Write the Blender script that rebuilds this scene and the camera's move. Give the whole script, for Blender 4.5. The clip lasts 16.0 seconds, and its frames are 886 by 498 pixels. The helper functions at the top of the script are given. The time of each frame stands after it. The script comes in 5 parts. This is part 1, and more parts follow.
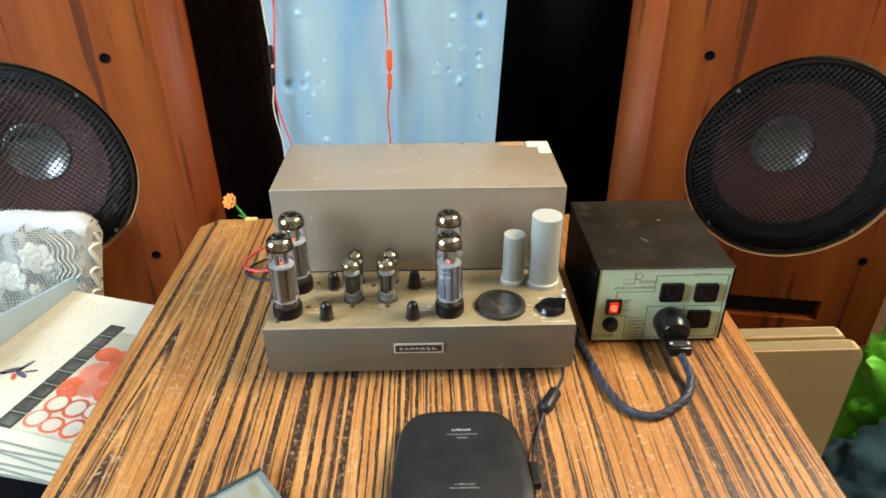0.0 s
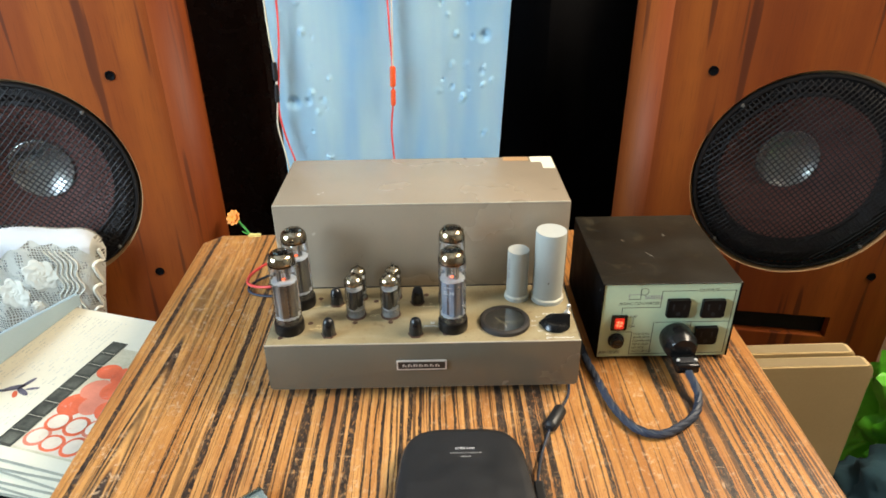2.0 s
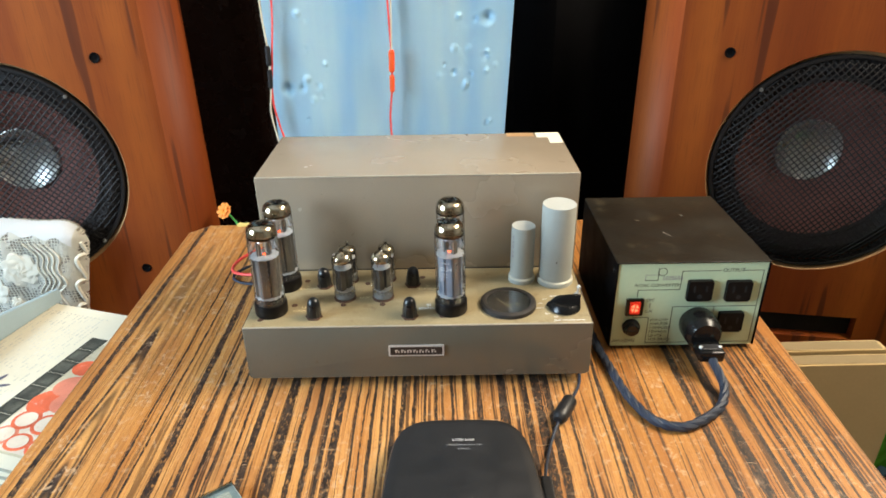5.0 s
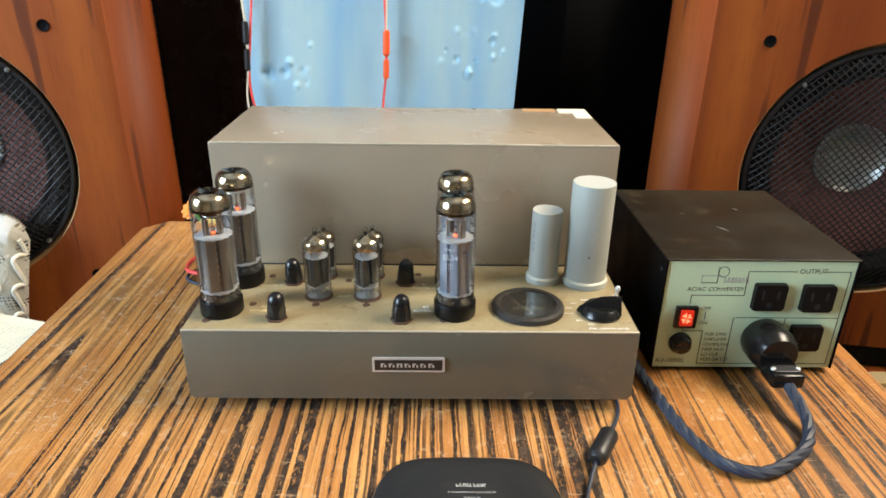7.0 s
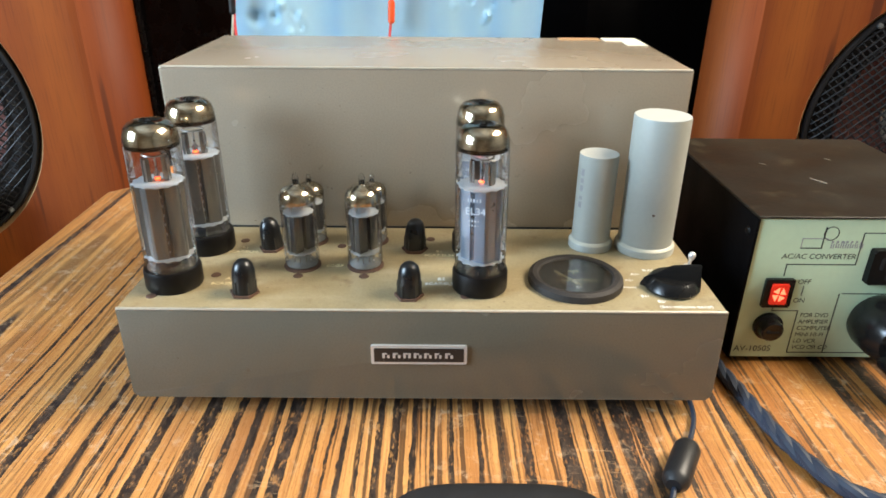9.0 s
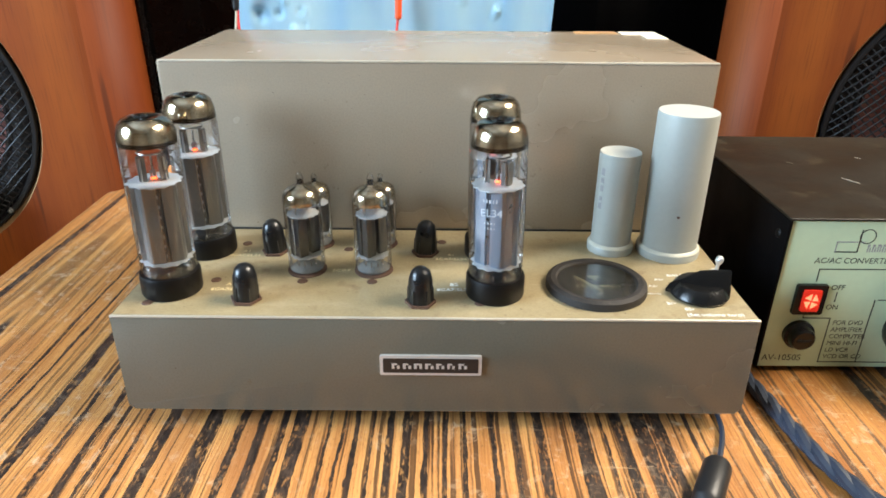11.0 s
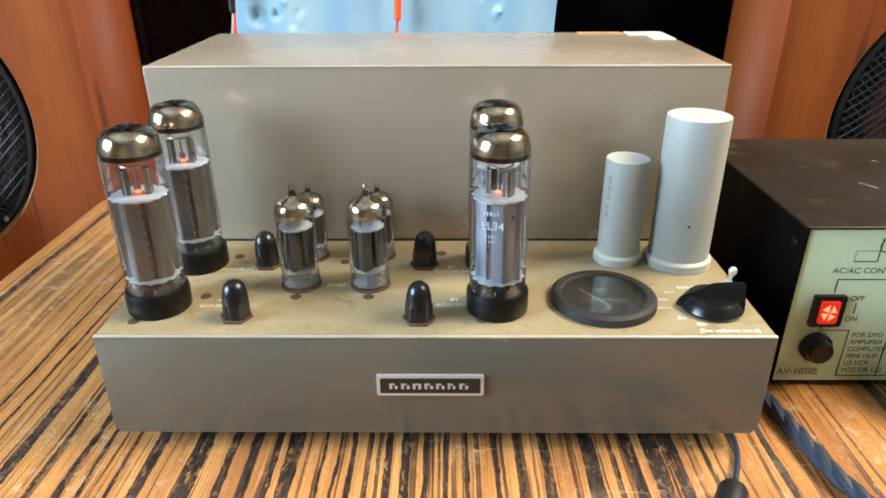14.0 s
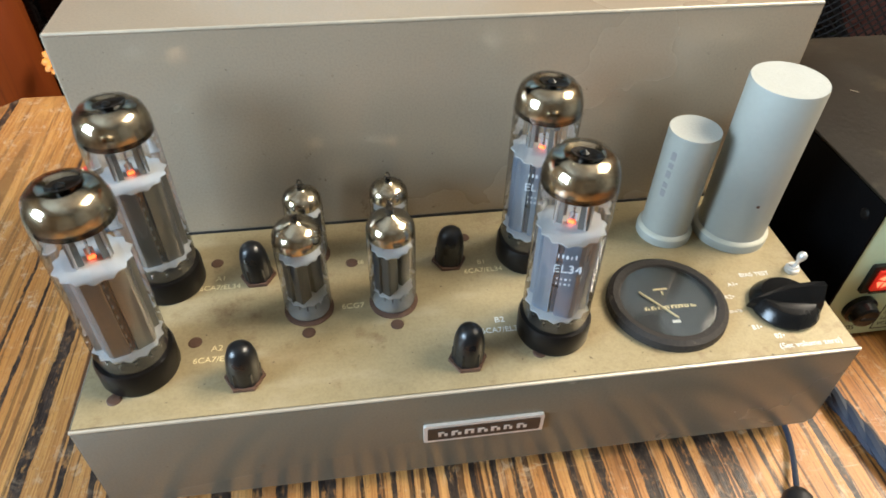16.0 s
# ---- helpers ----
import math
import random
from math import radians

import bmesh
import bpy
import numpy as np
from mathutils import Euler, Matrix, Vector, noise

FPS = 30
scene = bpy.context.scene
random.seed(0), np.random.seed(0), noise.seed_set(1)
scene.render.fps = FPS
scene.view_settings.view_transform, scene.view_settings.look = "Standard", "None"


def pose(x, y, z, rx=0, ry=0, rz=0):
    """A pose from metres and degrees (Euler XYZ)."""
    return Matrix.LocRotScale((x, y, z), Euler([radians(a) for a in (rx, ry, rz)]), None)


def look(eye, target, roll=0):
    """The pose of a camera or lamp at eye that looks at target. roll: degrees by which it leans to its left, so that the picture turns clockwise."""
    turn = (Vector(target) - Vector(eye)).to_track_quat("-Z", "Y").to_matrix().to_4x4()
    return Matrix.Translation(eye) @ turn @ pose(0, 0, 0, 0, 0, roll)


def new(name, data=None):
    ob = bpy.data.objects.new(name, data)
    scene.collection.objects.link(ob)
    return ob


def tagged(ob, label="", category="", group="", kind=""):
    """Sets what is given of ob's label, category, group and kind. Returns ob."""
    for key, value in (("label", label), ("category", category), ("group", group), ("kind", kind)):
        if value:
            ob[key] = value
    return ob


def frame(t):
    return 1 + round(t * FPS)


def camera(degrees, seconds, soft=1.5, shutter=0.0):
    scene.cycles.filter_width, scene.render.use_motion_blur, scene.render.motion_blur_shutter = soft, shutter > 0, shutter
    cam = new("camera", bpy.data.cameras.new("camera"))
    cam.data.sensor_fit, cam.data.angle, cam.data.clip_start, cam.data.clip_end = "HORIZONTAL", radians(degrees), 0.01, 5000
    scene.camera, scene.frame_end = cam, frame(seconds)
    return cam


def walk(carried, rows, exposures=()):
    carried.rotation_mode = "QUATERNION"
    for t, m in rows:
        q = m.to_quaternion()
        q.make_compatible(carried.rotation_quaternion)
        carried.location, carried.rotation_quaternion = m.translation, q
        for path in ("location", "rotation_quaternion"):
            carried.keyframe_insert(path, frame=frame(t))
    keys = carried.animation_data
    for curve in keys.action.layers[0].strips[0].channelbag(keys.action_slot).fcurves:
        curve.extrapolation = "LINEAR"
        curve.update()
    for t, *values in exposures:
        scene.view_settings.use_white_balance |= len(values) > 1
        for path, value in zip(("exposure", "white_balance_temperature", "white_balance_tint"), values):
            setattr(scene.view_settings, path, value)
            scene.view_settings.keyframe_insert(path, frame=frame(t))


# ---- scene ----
cam = camera(67.64, 16.0, soft=1.7)
# the table top is z = 0, the amplifier's front plate y = 0
PATH = [
    (0, (0.0153, -0.5781, 0.5099), (0.0231, -0.1470, 0.2567), -0.39),
    (0.5, (0.0162, -0.5760, 0.5100), (0.0245, -0.1429, 0.2604), -0.39),
    (1, (0.0148, -0.5744, 0.5082), (0.0224, -0.1396, 0.2615), -0.50),
    (1.5, (0.0160, -0.5740, 0.5060), (0.0231, -0.1380, 0.2614), -0.42),
    (2, (0.0174, -0.5736, 0.5053), (0.0216, -0.1361, 0.2633), -0.74),
    (2.5, (0.0199, -0.5729, 0.5041), (0.0198, -0.1351, 0.2625), -1.01),
    (3, (0.0168, -0.5693, 0.4984), (0.0148, -0.1332, 0.2539), -0.88),
    (5.5, (0.0278, -0.5140, 0.3962), (0.0278, -0.0651, 0.1761), -0.90),
    (6, (0.0259, -0.4813, 0.3581), (0.0251, -0.0290, 0.1449), -0.42),
    (6.5, (0.0191, -0.4524, 0.3384), (0.0179, 0.0024, 0.1306), -0.80),
    (7, (0.0160, -0.4239, 0.3287), (0.0234, 0.0328, 0.1253), 0.83),
    (7.5, (0.0145, -0.3899, 0.3088), (0.0075, 0.0638, 0.0987), 0.25),
    (8, (0.0161, -0.3576, 0.2895), (0.0089, 0.0949, 0.0767), 0.42),
    (8.5, (0.0138, -0.3324, 0.2732), (0.0109, 0.1214, 0.0633), 0.19),
    (9, (0.0102, -0.3174, 0.2618), (0.0117, 0.1341, 0.0469), 0.50),
    (9.5, (0.0058, -0.3052, 0.2570), (0.0040, 0.1451, 0.0398), 0.10),
    (12, (0.0054, -0.2950, 0.2536), (0.0037, 0.1572, 0.0403), 0.48),
    (12.5, (0.0062, -0.2939, 0.2531), (0.0039, 0.1585, 0.0402), 0.09),
    (13, (0.0054, -0.2938, 0.2525), (0.0041, 0.1597, 0.0419), 0.07),
    (13.5, (0.0038, -0.2914, 0.2508), (0.0033, 0.1625, 0.0411), 0.13),
    (14, (0.0082, -0.2780, 0.2536), (0.0029, 0.1733, 0.0385), -0.30),
    (14.5, (0.0005, -0.2400, 0.2617), (-0.0092, 0.1990, 0.0226), -0.03),
    (15, (-0.0023, -0.2071, 0.2776), (-0.0164, 0.1992, -0.0136), 0.21),
    (15.5, (-0.0099, -0.1865, 0.2919), (0.0063, 0.1929, -0.0333), 0.55),
    (16, (-0.0480, -0.1582, 0.3075), (0.0092, 0.2010, -0.0355), 1.53),
]
walk(cam, [(t, look(eye, target, roll)) for t, eye, target, roll in PATH], [(0.0, -0.08, 6500, 10), (3.0, -0.08, 6480, 10), (7.0, 0.0, 6400, 10), (9.0, 0.13, 6250, 10), (12.5, 0.24, 6050, 10), (14.0, 0.23, 6100, 10), (15.0, 0.09, 6200, 10), (16.0, -0.02, 6250, 10)])

# ---- world, lamps, exposure ----
world = bpy.data.worlds.new("sky")
scene.world = world
world.use_nodes = True
sky = world.node_tree.nodes.new("ShaderNodeTexSky")
sky.sky_type, sky.sun_disc = "NISHITA", False
sky.sun_elevation, sky.sun_rotation = radians(35), radians(200)
world.node_tree.links.new(sky.outputs[0], world.node_tree.nodes["Background"].inputs[0])
world.node_tree.nodes["Background"].inputs[1].default_value = 0.08


def area(name, eye, target, sx, sy, power, colour):
    data = bpy.data.lights.new(name, "AREA")
    data.shape, data.size, data.size_y, data.energy, data.color = "RECTANGLE", sx, sy, power, colour
    ob = new(name, data)
    ob.matrix_world = look(eye, target)
    return ob


# cool daylight of the window on the left
area("side_light", (-1.93, -0.72, 0.84), (0.0, 0.0, 0.10), 0.95, 0.98, 104, (0.64, 0.83, 1.0))
# warm light from the right, given an added window as its source
area("side_light", (1.38, 0.12, 1.56), (0.0, 0.05, 0.10), 1.00, 0.72, 84, (1.0, 0.86, 0.67))

# ---- materials ----


class Nodes:
    """A small builder for node materials."""

    def __init__(self, name):
        self.mat = bpy.data.materials.new(name)
        self.mat.use_nodes = True
        self.tree = self.mat.node_tree
        self.bsdf = self.tree.nodes["Principled BSDF"]
        self.out = self.tree.nodes["Material Output"]

    def node(self, kind, **sets):
        n = self.tree.nodes.new("ShaderNode" + kind)
        for k, v in sets.items():
            setattr(n, k, v)
        return n

    def link(self, a, b):
        self.tree.links.new(a, b)

    def put(self, socket, v):
        if isinstance(v, bpy.types.NodeSocket):
            self.link(v, socket)
        else:
            socket.default_value = v

    def coords(self, scale=(1, 1, 1), space="Object"):
        c = self.node("TexCoord")
        m = self.node("Mapping")
        m.inputs["Scale"].default_value = scale
        self.link(c.outputs[space], m.inputs["Vector"])
        return m.outputs[0]

    def noise(self, vec, scale, detail=4, rough=0.55, dist=0.0):
        n = self.node("TexNoise")
        self.link(vec, n.inputs["Vector"])
        n.inputs["Scale"].default_value, n.inputs["Detail"].default_value = scale, detail
        n.inputs["Roughness"].default_value, n.inputs["Distortion"].default_value = rough, dist
        return n.outputs["Fac"]

    def ramp(self, fac, stops, interp="LINEAR"):
        r = self.node("ValToRGB")
        r.color_ramp.interpolation = interp
        els = r.color_ramp.elements
        while len(els) < len(stops):
            els.new(0.5)
        for e, (p, c) in zip(els, stops):
            e.position = p
            e.color = (c, c, c, 1) if isinstance(c, (int, float)) else (*c, 1)
        self.link(fac, r.inputs[0])
        return r.outputs[0]

    def mix(self, fac, a, b, blend="MIX"):
        m = self.node("Mix", data_type="RGBA", blend_type=blend)
        for s, v in ((m.inputs[0], fac), (m.inputs[6], a), (m.inputs[7], b)):
            self.put(s, (*v, 1) if isinstance(v, tuple) and len(v) == 3 else v)
        return m.outputs[2]

    def math(self, op, a, b=0.0):
        m = self.node("Math", operation=op)
        self.put(m.inputs[0], a)
        self.put(m.inputs[1], b)
        return m.outputs[0]

    def bump(self, height, strength=0.2, distance=0.001):
        b = self.node("Bump")
        b.inputs["Strength"].default_value, b.inputs["Distance"].default_value = strength, distance
        self.link(height, b.inputs["Height"])
        self.link(b.outputs[0], self.bsdf.inputs["Normal"])

    def set(self, base=None, rough=None, metal=None, **more):
        for key, v in (("Base Color", base), ("Roughness", rough), ("Metallic", metal), *more.items()):
            if v is not None:
                key = key.replace("_", " ")
                self.put(self.bsdf.inputs[key], (*v, 1) if isinstance(v, tuple) and len(v) == 3 else v)
        return self.mat


def plain(name, base, rough=0.5, metal=0.0, vary=0.12, scale=60.0, bump=0.1, spots=None, **more):
    """A surface with fine grain and broad uneven tone; spots: colour of scattered stains."""
    n = Nodes(name)
    v = n.coords()
    broad, fine = n.noise(v, scale * 0.15, 3), n.noise(v, scale * 6, 3)
    dark, light = tuple(c * (1 - vary) for c in base), tuple(min(1, c * (1 + vary)) for c in base)
    col = n.mix(n.ramp(broad, [(0.3, 0.0), (0.7, 1.0)]), dark, light)
    col = n.mix(n.ramp(fine, [(0.35, 0.0), (0.7, 0.35)]), col, tuple(c * (1 - 1.6 * vary) for c in base))
    if spots:
        col = n.mix(n.ramp(n.noise(v, scale * 0.8, 5, 0.7), [(0.60, 0.0), (0.72, 0.7)]), col, spots)
    if bump:
        n.bump(fine, bump, 0.0006)
    r = n.ramp(n.noise(v, scale * 0.5, 3), [(0.3, max(0.02, rough - 0.06)), (0.7, min(1, rough + 0.08))])
    return n.set(col, r, metal, **more)


# dark growth bands of the table top: place across the board and width, in millimetres
BANDS_A = [(-340, 5), (-262, 2), (-249, 2), (-226, 6), (-206, 3), (-191, 3), (-181, 3), (-166, 3), (-152, 8), (-128, 9), (-110, 5)]
BANDS_B = [(-98, 5), (-86, 4), (-77, 7), (-60, 2), (-52, 2), (-44, 3), (-35, 2), (-25, 4), (-16, 5), (-5, 3), (6, 3), (17, 2), (33, 3), (45, 3)]
BANDS_C = [(58, 6), (82, 8), (95, 2), (104, 6), (117, 9), (128, 7), (145, 3), (181, 4), (266, 8), (291, 9), (312, 4), (328, 4), (339, 3), (350, 5), (374, 3)]


def table_wood():
    """Scorched softwood: orange between straight dark bands that run along y, with one narrow cathedral figure."""
    n = Nodes("scorched_table_wood")
    c = n.node("TexCoord")
    sep = n.node("SeparateXYZ")
    n.link(c.outputs["Object"], sep.inputs[0])
    x0, y = sep.outputs[0], sep.outputs[1]

    def shift(scale, amount, detail=2):
        return n.math("MULTIPLY", n.math("SUBTRACT", n.noise(n.coords(scale), 1.0, detail), 0.5), amount)

    ragged = n.math("ADD", shift((90, 22, 1), 0.0040, 3), shift((600, 130, 1), 0.0018, 2))
    x = n.math("ADD", x0, shift((3, 2.2, 1), 0.012))
    x = n.math("ADD", x, n.math("MULTIPLY", ragged, 0.5))
    dx = n.math("ADD", x, 0.311)
    s = n.math("SQRT", n.math("MAXIMUM", n.math("ADD", n.math("MULTIPLY", dx, dx), n.math("MULTIPLY", n.math("ADD", y, 0.60), 0.00075)), 0.0))

    def lines(freq, seed, detail, stretch):
        comb = n.node("CombineXYZ")
        n.link(n.math("MULTIPLY", s, freq), comb.inputs[0])
        n.link(n.math("MULTIPLY", y, stretch), comb.inputs[1])
        comb.inputs[2].default_value = seed
        return n.noise(comb.outputs[0], 1.0, detail, 0.6)

    def bands(table, lo, hi):
        """1 on each band of the table, 0 between them."""
        place = n.math("DIVIDE", n.math("SUBTRACT", n.math("ADD", x0, ragged), lo), hi - lo)
        stops = [(0.0, 0.0)]
        for mid, wide in table:
            stops += [((mid / 1000 - wide / 2000 - lo) / (hi - lo), 1.0), ((mid / 1000 + wide / 2000 - lo) / (hi - lo), 0.0)]
        return n.ramp(place, stops, "CONSTANT")

    band = n.math("MAXIMUM", n.math("MAXIMUM", bands(BANDS_A, -0.40, -0.104), bands(BANDS_B, -0.104, 0.052)), bands(BANDS_C, 0.052, 0.41))
    # the figure: two nested dark arches
    arch = n.ramp(n.math("MULTIPLY", s, 10.0), [(0.0, 0.0), (0.184, 0.0), (0.187, 1.0), (0.192, 1.0), (0.195, 0.0), (0.202, 0.0), (0.205, 1.0), (0.2105, 1.0), (0.2130, 0.0), (0.2205, 0.0), (0.223, 1.0), (0.2310, 1.0), (0.2335, 0.0)])
    arch = n.math("MULTIPLY", arch, n.ramp(n.noise(n.coords((70, 12, 1)), 1.0, 3), [(0.34, 0.65), (0.52, 1.0)]))
    thin = lines(360, 7.7, 2, 3.0)
    mid = lines(150, 3.1, 2, 2.0)
    hair = lines(1000, 1.3, 2, 22.0)
    calm = n.math("MULTIPLY", n.ramp(y, [(0.0, 0.55), (0.22, 1.0)]), n.ramp(n.math("SUBTRACT", -0.20, x0), [(0.0, 0.0), (0.05, 1.0)]))
    light = n.mix(n.ramp(lines(30, 9.0, 2, 1.5), [(0.36, 0.0), (0.64, 1.0)]), (0.42, 0.172, 0.042), (0.63, 0.328, 0.105))
    light = n.mix(n.ramp(n.noise(n.coords((26, 7, 1)), 1.0, 3), [(0.52, 0.0), (0.66, 0.55)]), light, (0.27, 0.105, 0.036))
    # shade lying on the sides of the top, put into the wood as deeper orange
    side_shade = n.math("MAXIMUM", n.ramp(x0, [(0.155, 0.0), (0.185, 0.8)]), n.ramp(n.math("SUBTRACT", -0.19, x0), [(0.0, 0.0), (0.03, 0.25)]))
    light = n.mix(side_shade, light, n.mix(n.ramp(lines(60, 2.0, 2, 1.5), [(0.36, 0.0), (0.64, 1.0)]), (0.31, 0.112, 0.019), (0.46, 0.205, 0.040)))
    col = n.mix(n.ramp(hair, [(0.44, 0.0), (0.62, 0.55)]), light, (0.27, 0.095, 0.022))
    grain = n.math("SUBTRACT", n.math("MAXIMUM", n.ramp(thin, [(0.55, 0.0), (0.60, 0.85)]), n.ramp(mid, [(0.60, 0.0), (0.635, 0.95)])), n.math("MULTIPLY", calm, 0.45))
    col = n.mix(n.math("MAXIMUM", grain, 0.0), col, (0.050, 0.022, 0.011))
    scorch = n.mix(n.ramp(n.noise(n.coords((240, 90, 1)), 1.0, 4, 0.7), [(0.42, 0.0), (0.70, 1.0)]), (0.015, 0.010, 0.008), (0.075, 0.046, 0.030))
    dark = n.math("MULTIPLY", band, n.ramp(n.noise(n.coords((420, 150, 1)), 1.0, 3, 0.65), [(0.34, 0.42), (0.46, 1.0)]))
    col = n.mix(n.math("MAXIMUM", dark, arch), col, scorch)
    # pale rubbed specks and short scuffs across the grain
    where = n.ramp(n.noise(n.coords((13, 10, 1)), 1.0, 3), [(0.42, 0.15), (0.58, 1.0)])
    specks = n.ramp(n.noise(n.coords((150, 130, 1)), 1.0, 4, 0.7, 0.6), [(0.55, 0.0), (0.69, 0.7)])
    worn = n.math("MULTIPLY", n.math("MULTIPLY", specks, where), n.math("SUBTRACT", 1.0, n.math("MULTIPLY", band, 0.65)))
    col = n.mix(worn, col, (0.58, 0.40, 0.24))
    scuff = n.ramp(n.noise(n.coords((60, 420, 1)), 1.0, 3, 0.7, 1.0), [(0.61, 0.0), (0.70, 0.55)])
    col = n.mix(n.math("MULTIPLY", scuff, n.ramp(n.noise(n.coords((9, 14, 1)), 1.0, 2), [(0.48, 0.0), (0.6, 1.0)])), col, (0.56, 0.40, 0.24))
    fleck = n.ramp(n.noise(n.coords((1000, 300, 1)), 1.0, 3, 0.7), [(0.57, 0.0), (0.70, 0.5)])
    col = n.mix(fleck, col, (0.09, 0.040, 0.016))
    n.bump(n.math("SUBTRACT", n.math("ADD", n.math("MULTIPLY", hair, 0.6), thin), n.math("MULTIPLY", band, 0.5)), 0.3, 0.0012)
    return n.set(col, n.ramp(hair, [(0.3, 0.36), (0.7, 0.52)]))


def veneer():
    """Orange-red teak veneer with upright grain and a few dark thin lines."""
    n = Nodes("red_teak_veneer")
    warp = n.noise(n.coords((3, 3, 0.6)), 1.5, 2)
    c = n.node("TexCoord")
    add = n.node("VectorMath", operation="MULTIPLY_ADD")
    n.link(c.outputs["Object"], add.inputs[0])
    add.inputs[1].default_value = (1, 1, 0.04)
    comb = n.node("CombineXYZ")
    n.link(n.math("MULTIPLY", warp, 0.04), comb.inputs[0])
    n.link(comb.outputs[0], add.inputs[2])
    broad = n.noise(add.outputs[0], 13, 3, 0.5)
    lines = n.noise(add.outputs[0], 46, 2, 0.5)
    pores = n.noise(n.coords((700, 700, 16)), 1.0, 2)
    mottle = n.noise(n.coords((9, 9, 5)), 1.0, 3)
    col = n.ramp(broad, [(0.3, (0.135, 0.024, 0.004)), (0.5, (0.200, 0.043, 0.006)), (0.7, (0.280, 0.072, 0.010))])
    col = n.mix(n.ramp(mottle, [(0.4, 0.0), (0.7, 0.4)]), col, (0.150, 0.034, 0.008))
    col = n.mix(n.ramp(lines, [(0.60, 0.0), (0.64, 0.7), (0.70, 0.8)]), col, (0.060, 0.014, 0.005))
    col = n.mix(n.ramp(pores, [(0.52, 0.0), (0.72, 0.4)]), col, (0.08, 0.018, 0.006))
    n.bump(pores, 0.1, 0.0005)
    return n.set(col, 0.55, 0.0, Specular_IOR_Level=0.22)


def thin_glass(name, tint=(1, 1, 1), gloss=0.06):
    """Thin clear glass: lets light through and mirrors more at a grazing view."""
    n = Nodes(name)
    tr, gl, mx, fr = n.node("BsdfTransparent"), n.node("BsdfGlossy"), n.node("MixShader"), n.node("LayerWeight")
    tr.inputs[0].default_value = (*tint, 1)
    gl.inputs["Roughness"].default_value = 0.07
    fr.inputs[0].default_value = 0.22
    n.link(n.math("ADD", n.math("MULTIPLY", fr.outputs[0], 0.7), gloss), mx.inputs[0])
    n.link(tr.outputs[0], mx.inputs[1])
    n.link(gl.outputs[0], mx.inputs[2])
    n.link(mx.outputs[0], n.out.inputs[0])
    return n.mat


def foil():
    n = Nodes("pale_blue_metal_sheet")
    v = n.coords()
    broad = n.noise(n.coords((9, 1, 1.3)), 1.0, 3)
    col = n.mix(n.ramp(broad, [(0.36, 0.0), (0.64, 1.0)]), (0.33, 0.68, 1.0), (0.68, 0.93, 1.0))
    blot = n.noise(v, 24, 4)
    col = n.mix(n.ramp(blot, [(0.5, 0.0), (0.8, 0.35)]), col, (0.62, 0.82, 0.98))
    n.bump(n.noise(n.coords((20, 20, 5)), 1.0, 3), 0.25, 0.004)
    return n.set(col, n.ramp(blot, [(0.3, 0.42), (0.7, 0.52)]), 0.0, Specular_IOR_Level=0.25)


def getter():
    """Mirror of burnt metal inside a tube's dome, browned and cloudy in places."""
    n = Nodes("mirror_getter")
    v = n.coords()
    cloud = n.noise(v, 130, 3, 0.6)
    col = n.mix(n.ramp(cloud, [(0.42, 0.0), (0.66, 1.0)]), (0.74, 0.66, 0.49), (0.33, 0.255, 0.155))
    n.bump(n.noise(v, 260, 2), 0.12, 0.0006)
    return n.set(col, n.ramp(cloud, [(0.4, 0.13), (0.7, 0.24)]), 1.0)


def lace():
    """Crocheted white net."""
    n = Nodes("white_crochet_net")
    v = n.coords()
    yarn = n.noise(v, 300, 3, 0.6)
    sep = n.node("SeparateXYZ")
    n.link(n.coords(), sep.inputs[0])
    wob = n.math("MULTIPLY", n.noise(v, 18, 2), 0.02)
    cells = [n.math("SINE", n.math("MULTIPLY", n.math("ADD", sep.outputs[k], wob), 1150)) for k in (0, 2)]
    net = n.ramp(n.math("MAXIMUM", *cells), [(0.25, 0.0), (0.6, 1.0)])
    closed = n.ramp(n.noise(v, 32, 3, 0.6), [(0.47, 0.0), (0.53, 1.0)])
    solid = n.math("MAXIMUM", net, closed)
    col = n.mix(yarn, (0.72, 0.69, 0.58), (0.88, 0.86, 0.78))
    n.bump(n.math("ADD", solid, yarn), 0.7, 0.002)
    return n.set(col, 0.9, 0.0, Alpha=n.math("MAXIMUM", solid, 0.12))


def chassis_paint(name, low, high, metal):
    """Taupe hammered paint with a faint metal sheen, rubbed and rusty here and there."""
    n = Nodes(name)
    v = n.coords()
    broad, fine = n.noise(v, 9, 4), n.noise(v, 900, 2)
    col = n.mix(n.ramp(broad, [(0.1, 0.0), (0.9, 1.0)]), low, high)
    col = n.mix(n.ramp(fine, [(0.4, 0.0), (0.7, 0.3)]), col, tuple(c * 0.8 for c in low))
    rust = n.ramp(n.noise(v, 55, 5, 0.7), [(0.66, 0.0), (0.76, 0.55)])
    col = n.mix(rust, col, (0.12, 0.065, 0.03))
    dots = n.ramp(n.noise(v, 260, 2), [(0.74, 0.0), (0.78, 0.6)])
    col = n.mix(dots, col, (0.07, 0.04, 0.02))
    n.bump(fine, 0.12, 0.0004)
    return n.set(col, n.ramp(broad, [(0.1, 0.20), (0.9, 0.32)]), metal)


